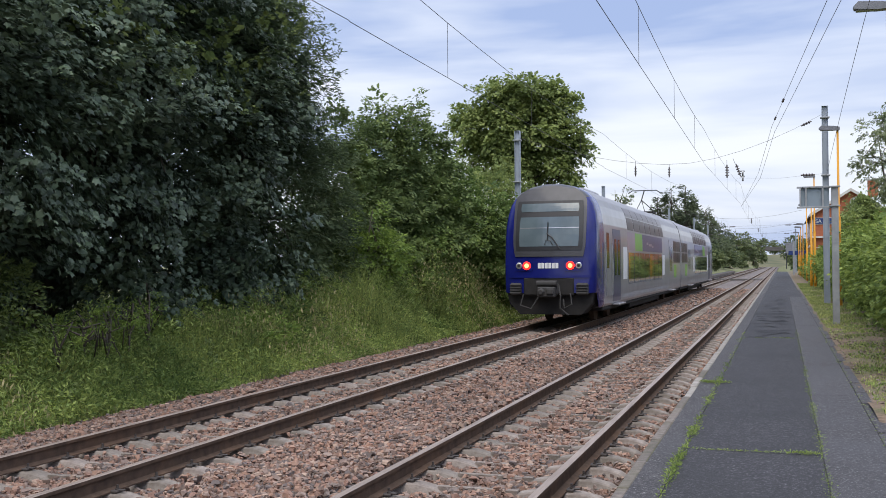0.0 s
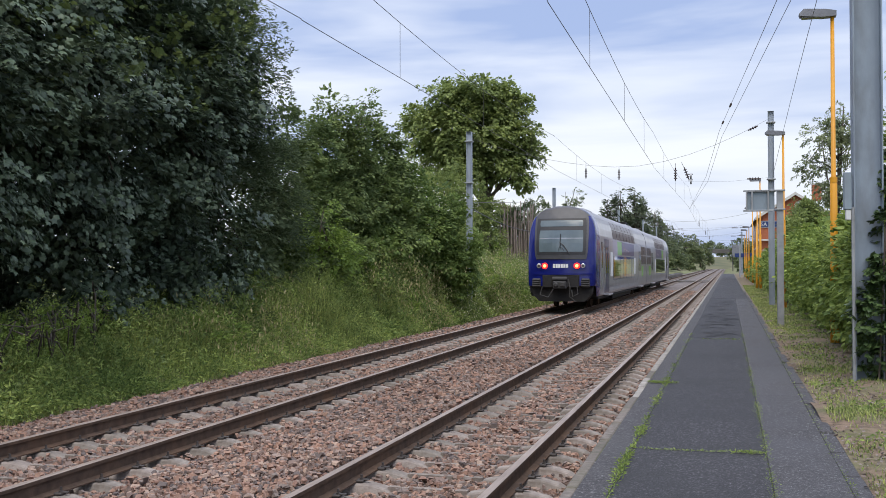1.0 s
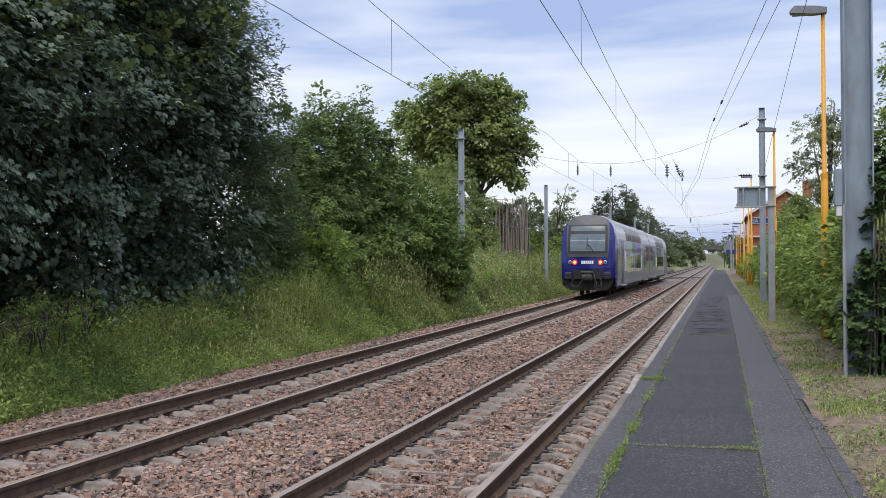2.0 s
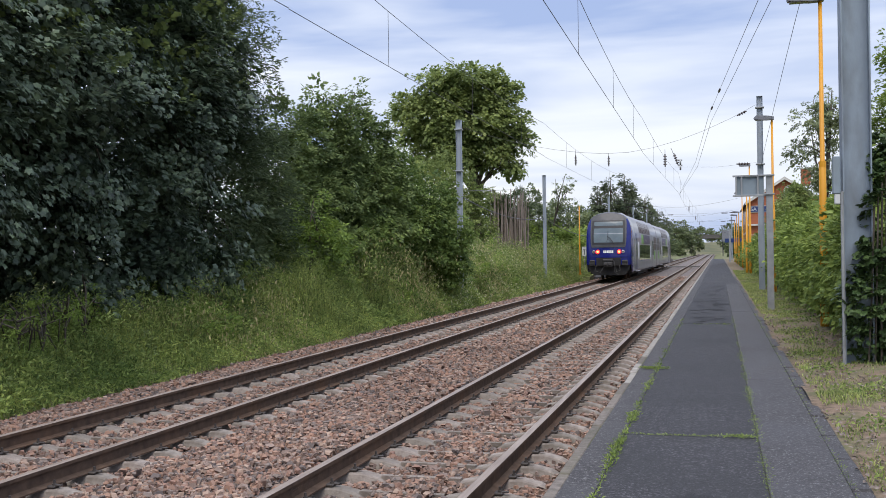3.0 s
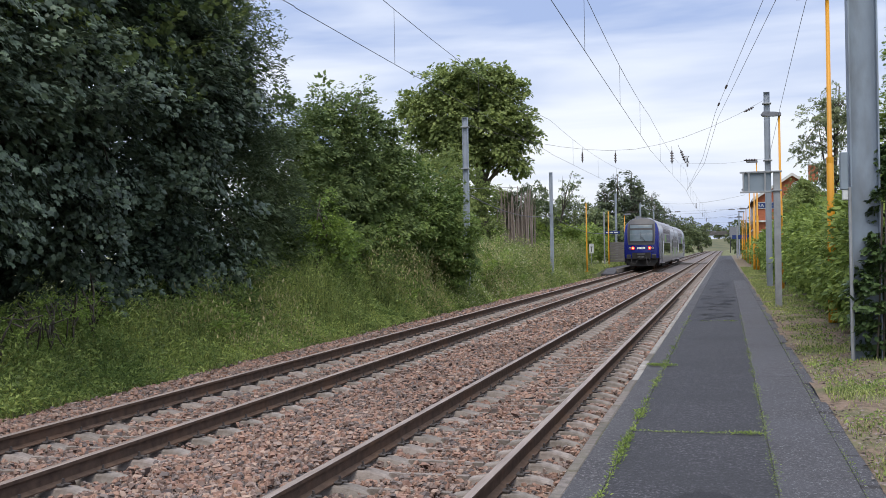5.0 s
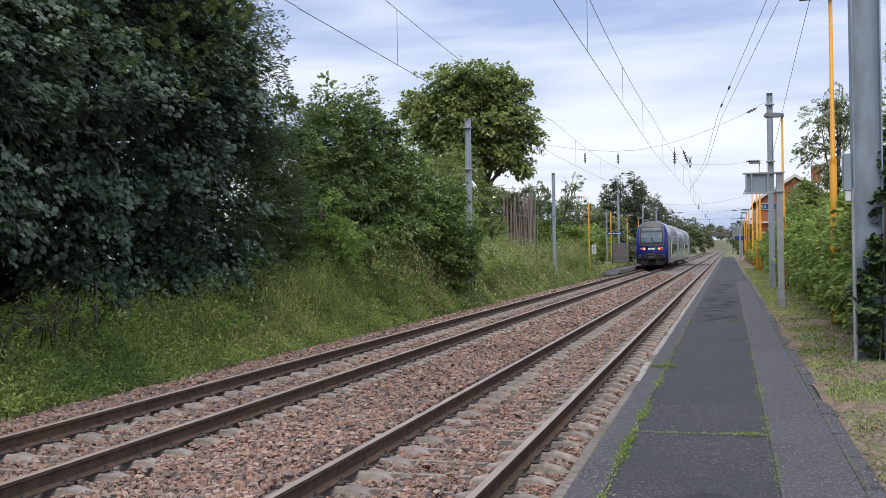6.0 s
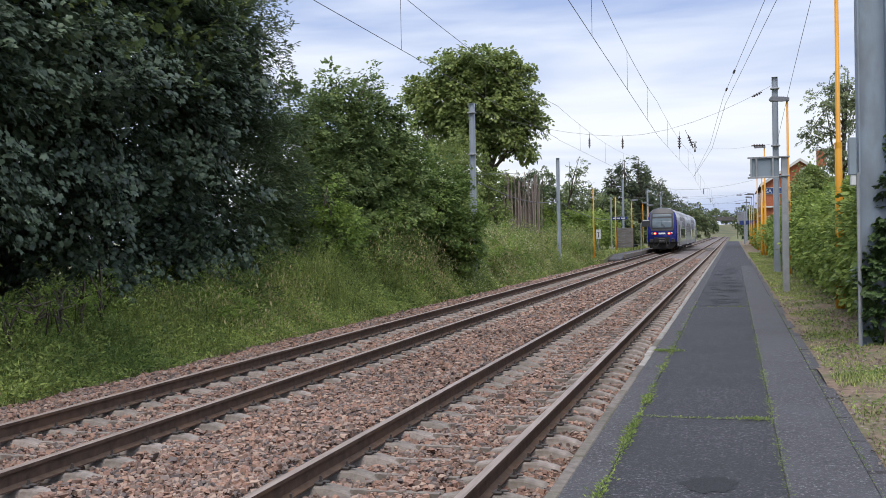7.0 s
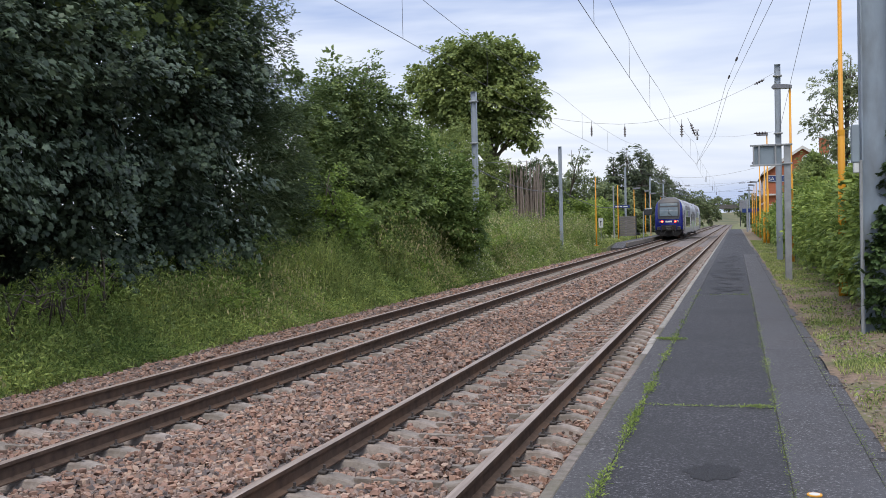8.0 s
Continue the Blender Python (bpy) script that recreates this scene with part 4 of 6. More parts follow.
blades("short_grass", x, y, PLAT - 0.045 + 0.025 * np.sin(x * 4 + y * 0.9) + 0.02 * np.sin(y * 2.3 + x) + 0.02 * (x - 0.9), RNG.uniform(0.02, 0.075, len(x)) * (1 + 0.5 * (y > 28)), M["grass"], "short patchy grass beside the platform", 0.7, 0.005)
x, y = spread_over([(5.5, 30, 0.97, 2.2, 380)])
keep = RNG.random(len(x)) < np.clip((patch(x, y, 0.35) - 0.45) * 2, 0.03, 1)
x, y = x[keep], y[keep]
a = RNG.uniform(0, 6.28, len(x))
tagged(leaves("clover", np.stack([x, y, np.full(len(x), 0.30)], -1), np.stack([np.cos(a), np.sin(a), 0.3 + 0 * a], -1), RNG.uniform(0.03, 0.06, len(x)), OVAL, M["weed"], droop=0.1), "low leafy weeds in the worn grass", "weeds", kind="stuff")
# dry fallen leaves on the bare soil
x, y = spread_over([(6, 24, 0.92, 1.9, 110)])
a = RNG.uniform(0, 6.28, len(x))
tagged(leaves("fallen_leaves", np.stack([x, y, np.full(len(x), 0.295)], -1), np.stack([np.cos(a), np.sin(a), 0 * a], -1), RNG.uniform(0.03, 0.055, len(x)), OVAL, M["deadwood"], droop=0.0, jitter=0.2), "dry brown leaves on the bare soil", "leaves", kind="stuff")


def joint_weeds(name, pts, amount, size, label):
    """Tufts along a joint of the platform; pts are (x, y) stations."""
    P = np.array(pts, float)
    seg = RNG.integers(0, len(P) - 1, amount)
    t = RNG.random(amount)
    p = P[seg] * (1 - t[:, None]) + P[seg + 1] * t[:, None]
    clump = patch(p[:, 0] * 3, p[:, 1] * 3, 1.0)
    keep = RNG.random(amount) < np.clip((clump - 0.30) * 2.0, 0.22, 1)
    p, clump = p[keep], clump[keep]
    n = len(p)
    a = RNG.uniform(0, 6.28, n)
    o = np.abs(RNG.normal(0, 0.022, n)) * (0.3 + clump)
    pos = np.stack([p[:, 0] + np.cos(a) * o, p[:, 1] + np.sin(a) * o, PLAT + 0.004 + RNG.random(n) * 0.03 * clump], -1)
    return tagged(leaves(name, pos, np.stack([np.cos(a), np.sin(a), 0.7 + 0 * a], -1), size * RNG.uniform(0.6, 1.4, n), LANCE, M["hedge"], droop=0.1, jitter=0.4), label, "weeds", kind="stuff")


joint_weeds("joint_weeds", [(-0.80, 4.8), (-0.785, 6.2), (-0.785, 7.6), (-0.79, 8.6), (-0.79, 9.6)], 2000, 0.027, "green weeds growing along the platform joint")
joint_weeds("joint_weeds", [(-0.79, 9.6), (-0.79, 11), (-0.79, 12.4), (-0.79, 14), (-0.79, 17), (-0.79, 23)], 1100, 0.028, "green weeds growing along the platform joint")
joint_weeds("joint_weeds", [(-0.79, 8.6), (-0.4, 8.6), (0.0, 8.6), (0.29, 8.6)], 1000, 0.024, "green weeds growing across the platform joint")
joint_weeds("joint_weeds", [(0.29, 4.8), (0.29, 7), (0.29, 9.5), (0.29, 12), (0.29, 16), (0.29, 24)], 3200, 0.014, "moss and small weeds along the platform joint")
joint_weeds("joint_weeds", [(0.81, 5.5), (0.81, 8), (0.81, 12), (0.81, 18), (0.81, 26)], 2600, 0.016, "moss and dead leaves along the back kerb")
joint_weeds("joint_weeds", [(-1.0, 13.35), (-0.85, 13.35), (-0.62, 13.4)], 320, 0.03, "green weeds growing across the platform edge")
joint_weeds("joint_weeds", [(-0.79, 21.4), (-0.2, 21.4), (0.25, 21.4)], 260, 0.03, "green weeds growing across the platform joint")


# ---- the train: two double-deck cars ----
M["blue"] = mat("deep_blue_paint", (0.009, 0.014, 0.155), (0.007, 0.011, 0.125), scale=2, rough=0.25, coat=0.4, spec=0.4)
M["silver"] = mat("silver_grey_paint", (0.34, 0.335, 0.36), (0.28, 0.275, 0.30), scale=1.5, rough=0.30, metal=0.25, coat=0.3, stain=(0.24, 0.235, 0.24), sscale=0.8)
M["roofgrey"] = mat("pale_roof_paint", (0.33, 0.33, 0.35), (0.26, 0.26, 0.28), scale=1.2, rough=0.45, stain=(0.28, 0.27, 0.26), sscale=0.9)
M["mask"] = mat("dark_grey_mask", (0.062, 0.062, 0.070), (0.05, 0.05, 0.056), scale=3, rough=0.42, coat=0.2)
M["maskdark"] = mat("black_window_seal", (0.022, 0.022, 0.025), rough=0.45)
M["glass"] = mat("dark_window_glass", (0.05, 0.06, 0.065), rough=0.04, spec=1.0, coat=1.0)
M["screen"] = mat("pale_windscreen", (0.12, 0.155, 0.17), (0.095, 0.125, 0.14), scale=1.5, rough=0.12, spec=0.6, coat=0.4)
M["black"] = mat("black_running_gear", (0.011, 0.0105, 0.0105), (0.019, 0.017, 0.016), scale=7, rough=0.8, bump=0.4)
M["rubber"] = mat("grey_rubber", (0.05, 0.048, 0.047), rough=0.8)
M["redlamp"] = mat("lit_red_lamp", (1.0, 0.02, 0.015), (1.0, 0.02, 0.015), emit=1.6)
M["redcore"] = mat("lit_lamp_core", (1.0, 0.34, 0.10), (1.0, 0.34, 0.10), emit=3.0)
M["lens"] = mat("clear_lamp_lens", (0.55, 0.56, 0.58), rough=0.15, metal=0.6)
M["white"] = mat("white_lettering", (0.8, 0.8, 0.8), (0.72, 0.72, 0.72), rough=0.5)
M["green"] = mat("bright_green_vinyl", (0.20, 0.47, 0.06), (0.18, 0.42, 0.06), rough=0.4, coat=0.3)
M["purple"] = mat("dark_purple_vinyl", (0.075, 0.05, 0.15), (0.06, 0.045, 0.12), scale=1.2, rough=0.4, coat=0.3)
M["pink"] = mat("pale_mauve_vinyl", (0.36, 0.28, 0.34), (0.30, 0.25, 0.31), scale=0.8, rough=0.4, coat=0.3)
M["rooflight"] = mat("smoked_roof_light", (0.16, 0.14, 0.145), (0.12, 0.105, 0.11), scale=1, rough=0.35)
M["doorblue"] = mat("blue_grey_door_paint", (0.055, 0.06, 0.125), (0.045, 0.05, 0.10), rough=0.35, coat=0.3)
M["doorglass"] = mat("tinted_door_glass", (0.018, 0.02, 0.024), rough=0.08, spec=0.35)
# dark brown reflection of trees painted into the colour of the upper panes
M["brown"] = mat("brown_reflection_pane", (0.075, 0.042, 0.038), (0.035, 0.03, 0.034), scale=0.9, rough=0.35, spec=0.15)

SIDE = [(0.52, 1.34), (0.60, 1.385), (1.0, 1.40), (1.9, 1.41), (2.7, 1.40), (3.05, 1.385), (3.35, 1.345), (3.62, 1.27), (3.84, 1.15), (4.02, 0.96), (4.17, 0.66), (4.26, 0.24)]


def half_width(z):
    return float(np.interp(z, [s[0] for s in SIDE], [s[1] for s in SIDE]))


def lean(z):
    """How far the end wall lies back at a height."""
    return 0.55 * max(0.0, (z - 2.1) / 2.1) ** 1.5


def face_y(x, z):
    return lean(z) + 0.16 * abs(x / 1.3) ** 2.4


def ring(k, y, z_top=None):
    pts = []
    for z, w in SIDE:
        pts.append((w * k, y, z))
    return pts


def loft(bm, rings, close=False):
    """Skin over rings of right-hand points, mirrored."""
    vr = []
    for r in rings:
        full = [(-x, y, z) for x, y, z in r] + [(x, y, z) for x, y, z in reversed(r)]
        vr.append([bm.verts.new(p) for p in full])
    fs = []
    for a, b in zip(vr, vr[1:]):
        for i in range(len(a) - 1):
            fs.append(bm.faces.new((a[i], a[i + 1], b[i + 1], b[i])))
    return vr, fs


def end_shell():
    """The blue end of a car, rounded into its end wall; y = 0 is the face, the body goes towards +y."""
    bm = bmesh.new()
    spec = [(0.93, 0.0, 0.0), (0.97, 0.045, 0.0), (0.99, 0.14, 0.0), (1.0, 0.34, 0.1), (1.0, 0.75, 0.5), (1.0, 1.5, 1.0)]
    rings = []
    for k, d, f in spec:
        r = []
        for z, w in SIDE:
            zz = z if z > 1.0 else 0.98 + (z - 0.52) * 0.05
            top = max(0.0, z - 3.6) * (1 - k) * 1.6
            wall = (1 - f) * (face_y(w * k * 0.92, zz)) + d if f < 1 else d
            r.append((w * k, max(wall, d) if f < 1 else d, (zz if f < 0.3 else z) - top))
        rings.append(r)
    vr, _ = loft(bm, rings)
    # end wall as a grid between the two sides
    first = vr[0]
    n = len(first) // 2
    cols = 12
    prev = None
    for i in range(n):
        a, b = first[i], first[len(first) - 1 - i]
        row = [a]
        for c in range(1, cols):
            x = a.co.x + (b.co.x - a.co.x) * c / cols
            z = a.co.z
            row.append(bm.verts.new((x, min(face_y(x, z), a.co.y), z)))
        row.append(b)
        if prev:
            for c in range(cols):
                bm.faces.new((prev[c], prev[c + 1], row[c + 1], row[c]))
        prev = row
    bmesh.ops.recalc_face_normals(bm, faces=bm.faces[:])
    return bm


def on_face(pts2, proud, thick, bm=None, mi=0):
    """A plate with a given outline lying on the end wall; pts2 are (x, z)."""
    bm = bm or bmesh.new()
    cx, cz = sum(p[0] for p in pts2) / len(pts2), sum(p[1] for p in pts2) / len(pts2)
    fr = [bm.verts.new((x, face_y(x, z) - proud, z)) for x, z in pts2]
    bk = [bm.verts.new((x, face_y(x, z) - proud + thick, z)) for x, z in pts2]
    c = bm.verts.new((cx, face_y(cx, cz) - proud, cz))
    n = len(pts2)
    fs = []
    for i in range(n):
        fs.append(bm.faces.new((fr[i], fr[(i + 1) % n], c)))
        fs.append(bm.faces.new((fr[i], bk[i], bk[(i + 1) % n], fr[(i + 1) % n])))
    for f in fs:
        f.material_index = mi
    bmesh.ops.recalc_face_normals(bm, faces=bm.faces[:])
    return bm


def strip_on_face(x0, x1, z0, z1, proud, thick, cols=10, rows=5, corner=0.0, fit=0.0):
    """A panel that follows the curved end wall."""
    bm = bmesh.new()
    g = []
    for j in range(rows + 1):
        z = z0 + (z1 - z0) * j / rows
        e = corner * (abs(2 * j / rows - 1) ** 4)
        if fit:
            e = max(e, x1 - half_width(z) * fit)
        g.append([bm.verts.new((x0 + e + (x1 - x0 - 2 * e) * i / cols, face_y(x0 + e + (x1 - x0 - 2 * e) * i / cols, z) - proud, z)) for i in range(cols + 1)])
    for a, b in zip(g, g[1:]):
        for i in range(cols):
            bm.faces.new((a[i], a[i + 1], b[i + 1], b[i]))
    r = bmesh.ops.extrude_face_region(bm, geom=bm.faces[:])
    for v in r["geom"]:
        if isinstance(v, bmesh.types.BMVert):
            v.co.y += thick
    bmesh.ops.recalc_face_normals(bm, faces=bm.faces[:])
    return bm


def side_panel(side, y0, y1, z0, z1, proud=0.006, rows=4, thick=0.03, corner=0.0):
    """A panel that follows the side of a car; side is -1 or 1."""
    bm = bmesh.new()
    g = []
    for j in range(rows + 1):
        z = z0 + (z1 - z0) * j / rows
        w = half_width(z) + proud
        e = corner * abs(2 * j / rows - 1) ** 4
        g.append([bm.verts.new((side * w, y, z)) for y in (y0 + e, y1 - e)])
    for a, b in zip(g, g[1:]):
        bm.faces.new((a[0], a[1], b[1], b[0]))
    r = bmesh.ops.extrude_face_region(bm, geom=bm.faces[:])
    for v in r["geom"]:
        if isinstance(v, bmesh.types.BMVert):
            v.co.x -= side * thick
    bmesh.ops.recalc_face_normals(bm, faces=bm.faces[:])
    return bm


def double_door(car, side, y, material, label):
    door = part("door", side_panel(side, y - 0.82, y + 0.82, 0.62, 2.95, 0.008, 8), material, car, label)
    for k in (-1, 1):
        part("door_window", side_panel(side, y + k * 0.36 - 0.22, y + k * 0.36 + 0.22, 1.45, 2.62, 0.014, 5, corner=0.05), M["doorglass"], door)
    bm = bmesh.new()
    box(bm, (side * 1.47, y, 0.53), (0.22, 1.5, 0.05), 0.01)
    part("step", bm, M["silver"], door)
    return door


def bogie(car, y):
    bg = new("bogie")
    bg.parent = car
    bg.matrix_basis = pose(0, y, 0)
    for s in (-1, 1):
        bm = bmesh.new()
        prism(bm, [(-1.65, 0.42), (-1.5, 0.62), (-0.6, 0.66), (-0.4, 0.42), (0.4, 0.42), (0.6, 0.66), (1.5, 0.62), (1.65, 0.42), (1.45, 0.32), (-1.45, 0.32)], "x", s * 0.98, s * 1.12)
        tube(bm, [(s * 1.15, -0.35, 0.38), (s * 1.15, -0.35, 0.7)], 0.12, 8)
        tube(bm, [(s * 1.15, 0.35, 0.38), (s * 1.15, 0.35, 0.7)], 0.12, 8)
        part("bogie_frame", bm, M["black"], bg)
    out = []
    for k in (-1, 1):
        bm = bmesh.new()
        for s in (-1, 1):
            tube(bm, [(s * 0.70, 0, 0), (s * 0.80, 0, 0)], 0.45, 24)
            tube(bm, [(s * 0.66, 0, 0), (s * 0.70, 0, 0)], 0.475, 24)
            tube(bm, [(s * 0.80, 0, 0), (s * 1.0, 0, 0)], 0.11, 10)
            box(bm, (s * 0.805, 0.22, 0), (0.02, 0.12, 0.05))
        tube(bm, [(-0.7, 0, 0), (0.7, 0, 0)], 0.085, 10)
        out.append((part("wheelset", bm, M["rust"], bg), k * 1.25))
    return out


WHEELS = []


def car_body(train, y0, y1, cab_first):
    """One car from y0 to y1 with its side features; the cab is at y0 or at y1."""
    car = new("car")
    car.parent = train
    tagged(car, "silver double-deck railway car with a blue end")
    a, b = (1.5, y1 - y0) if cab_first else (0.0, y1 - y0 - 1.5)
    car.matrix_basis = pose(0, y0, 0)
    bm = bmesh.new()
    _, fs = loft(bm, [ring(1.0, y) for y in np.linspace(a, b, 7)])
    for f in fs:
        f.material_index = 1 if f.calc_center_median().z > 3.5 else 0
    bm.faces.new([v for v in bm.verts if abs(v.co.y - b) < 1e-4][::-1]) if cab_first else bm.faces.new([v for v in bm.verts if abs(v.co.y - a) < 1e-4])
    bmesh.ops.recalc_face_normals(bm, faces=bm.faces[:])
    part("body", bm, [M["silver"], M["roofgrey"]], car, smooth=False)
    bm = bmesh.new()
    box(bm, (0, (a + b) / 2, 0.56), (2.62, b - a - 0.4, 0.34), 0.03)
    box(bm, (0, (a + b) / 2, 0.34), (2.2, 9.5, 0.34), 0.04)
    part("underframe", bm, M["black"], car)
    for s in (-1, 1):
        part("skirt", side_panel(s, a + 3.6, b - 4.6, 0.42 + 0.12, 0.80, 0.004, 2), M["roofgrey"], car)
    mir = (lambda y: y) if cab_first else (lambda y: (y1 - y0) - y)
    lo = lambda p, q: (min(mir(p), mir(q)), max(mir(p), mir(q)))
    for s in (-1, 1):
        p, q = lo(1.6, 2.75)
        cd = part("crew_door", side_panel(s, p, q, 0.75, 3.0, 0.008, 8), M["silver"], car)
        part("crew_window", side_panel(s, p + 0.3, q - 0.35, 1.7, 2.8, 0.014, 5, corner=0.04), M["doorglass"], cd)
        for yy in (p - 0.06, q + 0.06):
            part("grab_rail", tubem([(s * 1.45, yy, 0.85), (s * 1.47, yy, 1.6), (s * 1.44, yy, 2.5)], 0.018, 6), M["lens"], cd)
        double_door(car, s, mir(4.0), M["doorblue"], "dark blue-grey sliding doors")
        double_door(car, s, mir(20.9), M["silver"], "grey sliding doors")
        # lower deck windows
        for i in range(7):
            p, q = lo(6.6 + i * 1.5, 6.6 + i * 1.5 + 1.42)
            part("lower_window", side_panel(s, p, q, 1.12, 2.22, 0.010, 4, corner=0.03), M["glass"], car)
        # upper deck windows, running into the roof curve
        for i in range(7):
            p, q = lo(6.6 + i * 1.62, 6.6 + i * 1.62 + 1.48)
            part("upper_window", side_panel(s, p, q, 3.02, 3.46, 0.010, 3, corner=0.03), M["brown"], car)
            part("roof_window", side_panel(s, p, q, 3.50, 3.80, 0.010, 3), M["rooflight"], car)
        for i in range(2):
            for z0, z1, mm in ((1.85, 2.35, M["brown"]), (2.42, 2.92, M["brown"])):
                p, q = lo(22.2 + i * 1.8, 22.2 + i * 1.8 + 1.6)
                part("end_window", side_panel(s, p, q, z0, z1, 0.010, 3, corner=0.03), mm, car)
        # coloured bands between the decks
        p, q = lo(6.4, 8.4)
        part("mauve_panel", side_panel(s, p, q, 2.30, 2.95, 0.005, 3), M["pink"], car)
        p, q = lo(8.4, 10.4)
        part("green_panel", side_panel(s, p, q, 2.30, 2.95, 0.005, 3), M["green"], car)
        p, q = lo(10.5, 17.2)
        pp = part("purple_panel", side_panel(s, p, q, 2.30, 2.95, 0.005, 3), M["purple"], car)
        bm = bmesh.new()
        for k, (o, ln) in enumerate(((1.2, 0.5), (1.9, 0.9), (3.0, 0.4))):
            box(bm, (s * (half_width(2.6) + 0.008), p + o + ln / 2, 2.62 - 0.05 * k), (0.008, ln, 0.09))
        part("lettering", bm, M["pink"], pp, "unreadable pale lettering")
        p, q = lo(5.4, 6.3)
        part("notice_panel", side_panel(s, p, q, 1.3, 2.4, 0.006, 3), M["white"], car, "white notice panel")
        p, q = lo(17.3, 18.2)
        part("notice_panel", side_panel(s, p, q, 1.3, 2.2, 0.006, 3), M["white"], car, "white notice panel")
        p, q = lo(22.4, 23.6)
        part("green_stripe", side_panel(s, p, q, 1.1, 1.75, 0.005, 3), M["green"], car)
    # roof equipment
    for y_a, y_b in ((2.6, 5.4), (20.5, 24.5)):
        p, q = lo(y_a, y_b)
        part("roof_unit", boxm((0, (p + q) / 2, 4.18), (1.2, q - p, 0.18), 0.06), M["roofgrey"], car)
    for y in (4.6, (y1 - y0) - 4.0) if cab_first else (4.0, (y1 - y0) - 4.6):
        WHEELS.extend(bogie(car, y))
    return car


def cab_end(car, y, turn):
    """The blue cab end with its mask, screen, lamps, coupler and gear; turn is 0 or 180 degrees."""
    cab = new("cab_end")
    cab.parent = car
    cab.matrix_basis = pose(0, y, 0, 0, 0, turn)
    tagged(cab, "rounded deep blue cab end with red tail lamps lit")
    bm = end_shell()
    for f in bm.faces:
        c = f.calc_center_median()
        f.material_index = 1 if c.z > 3.72 and abs(c.x) < half_width(c.z) * 0.97 - 0.02 * (c.z < 3.9) else 0
    part("shell", bm, [M["blue"], M["mask"]], cab, smooth=True)
    part("front_mask", strip_on_face(-1.10, 1.10, 2.06, 4.10, 0.020, 0.03, 14, 16, 0.08, 0.915), M["mask"], cab, "dark grey mask round the windscreen", smooth=False)
    part("screen_surround", strip_on_face(-1.02, 1.02, 2.24, 3.73, 0.034, 0.03, 12, 10, 0.03, 0.87), M["maskdark"], cab)
    part("windscreen", strip_on_face(-0.90, 0.90, 2.36, 3.24, 0.044, 0.02, 10, 5, 0.02), M["screen"], cab, "pale reflecting windscreen")
    part("sun_visor_line", strip_on_face(-0.89, 0.89, 2.90, 2.925, 0.050, 0.006, 10, 1), M["lens"], cab)
    part("destination_window", strip_on_face(-0.88, 0.88, 3.40, 3.65, 0.044, 0.02, 10, 3, 0.02, 0.78), M["screen"], cab, "long pane above the windscreen")
    # wiper
    bm = bmesh.new()
    f = lambda x, z: (x, face_y(x, z) - 0.085, z)
    tube(bm, [f(0.36, 2.28), f(0.12, 2.62), f(-0.04, 2.74)], 0.020, 6)
    tube(bm, [f(-0.02, 3.08), f(-0.02, 2.55)], 0.016, 6)
    tube(bm, [f(-0.10, 2.40), f(-0.06, 2.55), f(0.08, 2.52), f(0.14, 2.40)], 0.012, 6)
    part("wiper", bm, M["maskdark"], cab)
    # lamps
    for s in (-1, 1):
        pod = part("lamp_pod", strip_on_face(min(s * 0.46, s * 1.02), max(s * 0.46, s * 1.02), 1.63, 1.95, 0.022, 0.03, 5, 4, 0.03), M["blue"], cab)
        for x, mm, r, nm, lb in ((0.655, M["redlamp"], 0.125, "tail_lamp", "lit red tail lamp"), (0.90, M["lens"], 0.095, "headlamp", "clear unlit headlamp")):
            bm = bmesh.new()
            yy = face_y(x, 1.79)
            tube(bm, [(s * x, yy + 0.03, 1.79), (s * x, yy - 0.040, 1.79), (s * x, yy - 0.052, 1.79)], [r, r, r * 0.8], 20)
            lp = part(nm, bm, mm, pod, lb)
            bm = bmesh.new()
            tube(bm, [(s * x, yy - 0.05, 1.79), (s * x, yy - 0.066, 1.79)], [r * 0.55, r * 0.4], 16)
            part("lamp_core", bm, M["redcore"] if nm == "tail_lamp" else M["maskdark"], lp)
    # unit marking as plain bars
    for i in range(6):
        part("marking_bar", strip_on_face(-0.315 + i * 0.106, -0.315 + i * 0.106 + 0.085, 1.71, 1.87, 0.012, 0.012, 1, 1), M["white"], cab)
    # band under the lamps, vents, black gear
    part("crease", strip_on_face(-1.26, 1.26, 1.43, 1.50, 0.030, 0.03, 14, 1), M["blue"], cab)
    for s in (-1, 1):
        v = part("buffer_block", boxm((s * 1.0, 0.09, 1.10), (0.34, 0.22, 0.36), 0.04), M["rubber"], cab, "ribbed dark grey anti-climb block")
        for k in range(4):
            part("rib", boxm((s * 1.0, -0.035, 0.98 + k * 0.08), (0.34, 0.05, 0.045), 0.012), M["rubber"], v)
    part("coupler_recess", boxm((0, 0.16, 1.17), (1.5, 0.34, 0.52), 0.03), M["black"], cab)
    part("draft_gear", boxm((0, 0.0, 1.10), (0.62, 0.30, 0.34), 0.04), M["rubber"], cab)
    bm = bmesh.new()
    box(bm, (0.0, -0.22, 1.02), (0.52, 0.34, 0.30), 0.03)
    tube(bm, [(-0.30, -0.22, 1.27), (0.30, -0.22, 1.27)], 0.085, 12)
    tube(bm, [(-0.14, -0.38, 1.02), (-0.14, -0.48, 1.02)], [0.12, 0.06], 14)
    box(bm, (0.13, -0.42, 1.04), (0.2, 0.1, 0.16), 0.02)
    part("coupler", bm, M["rubber"], cab, "worn grey automatic coupler")
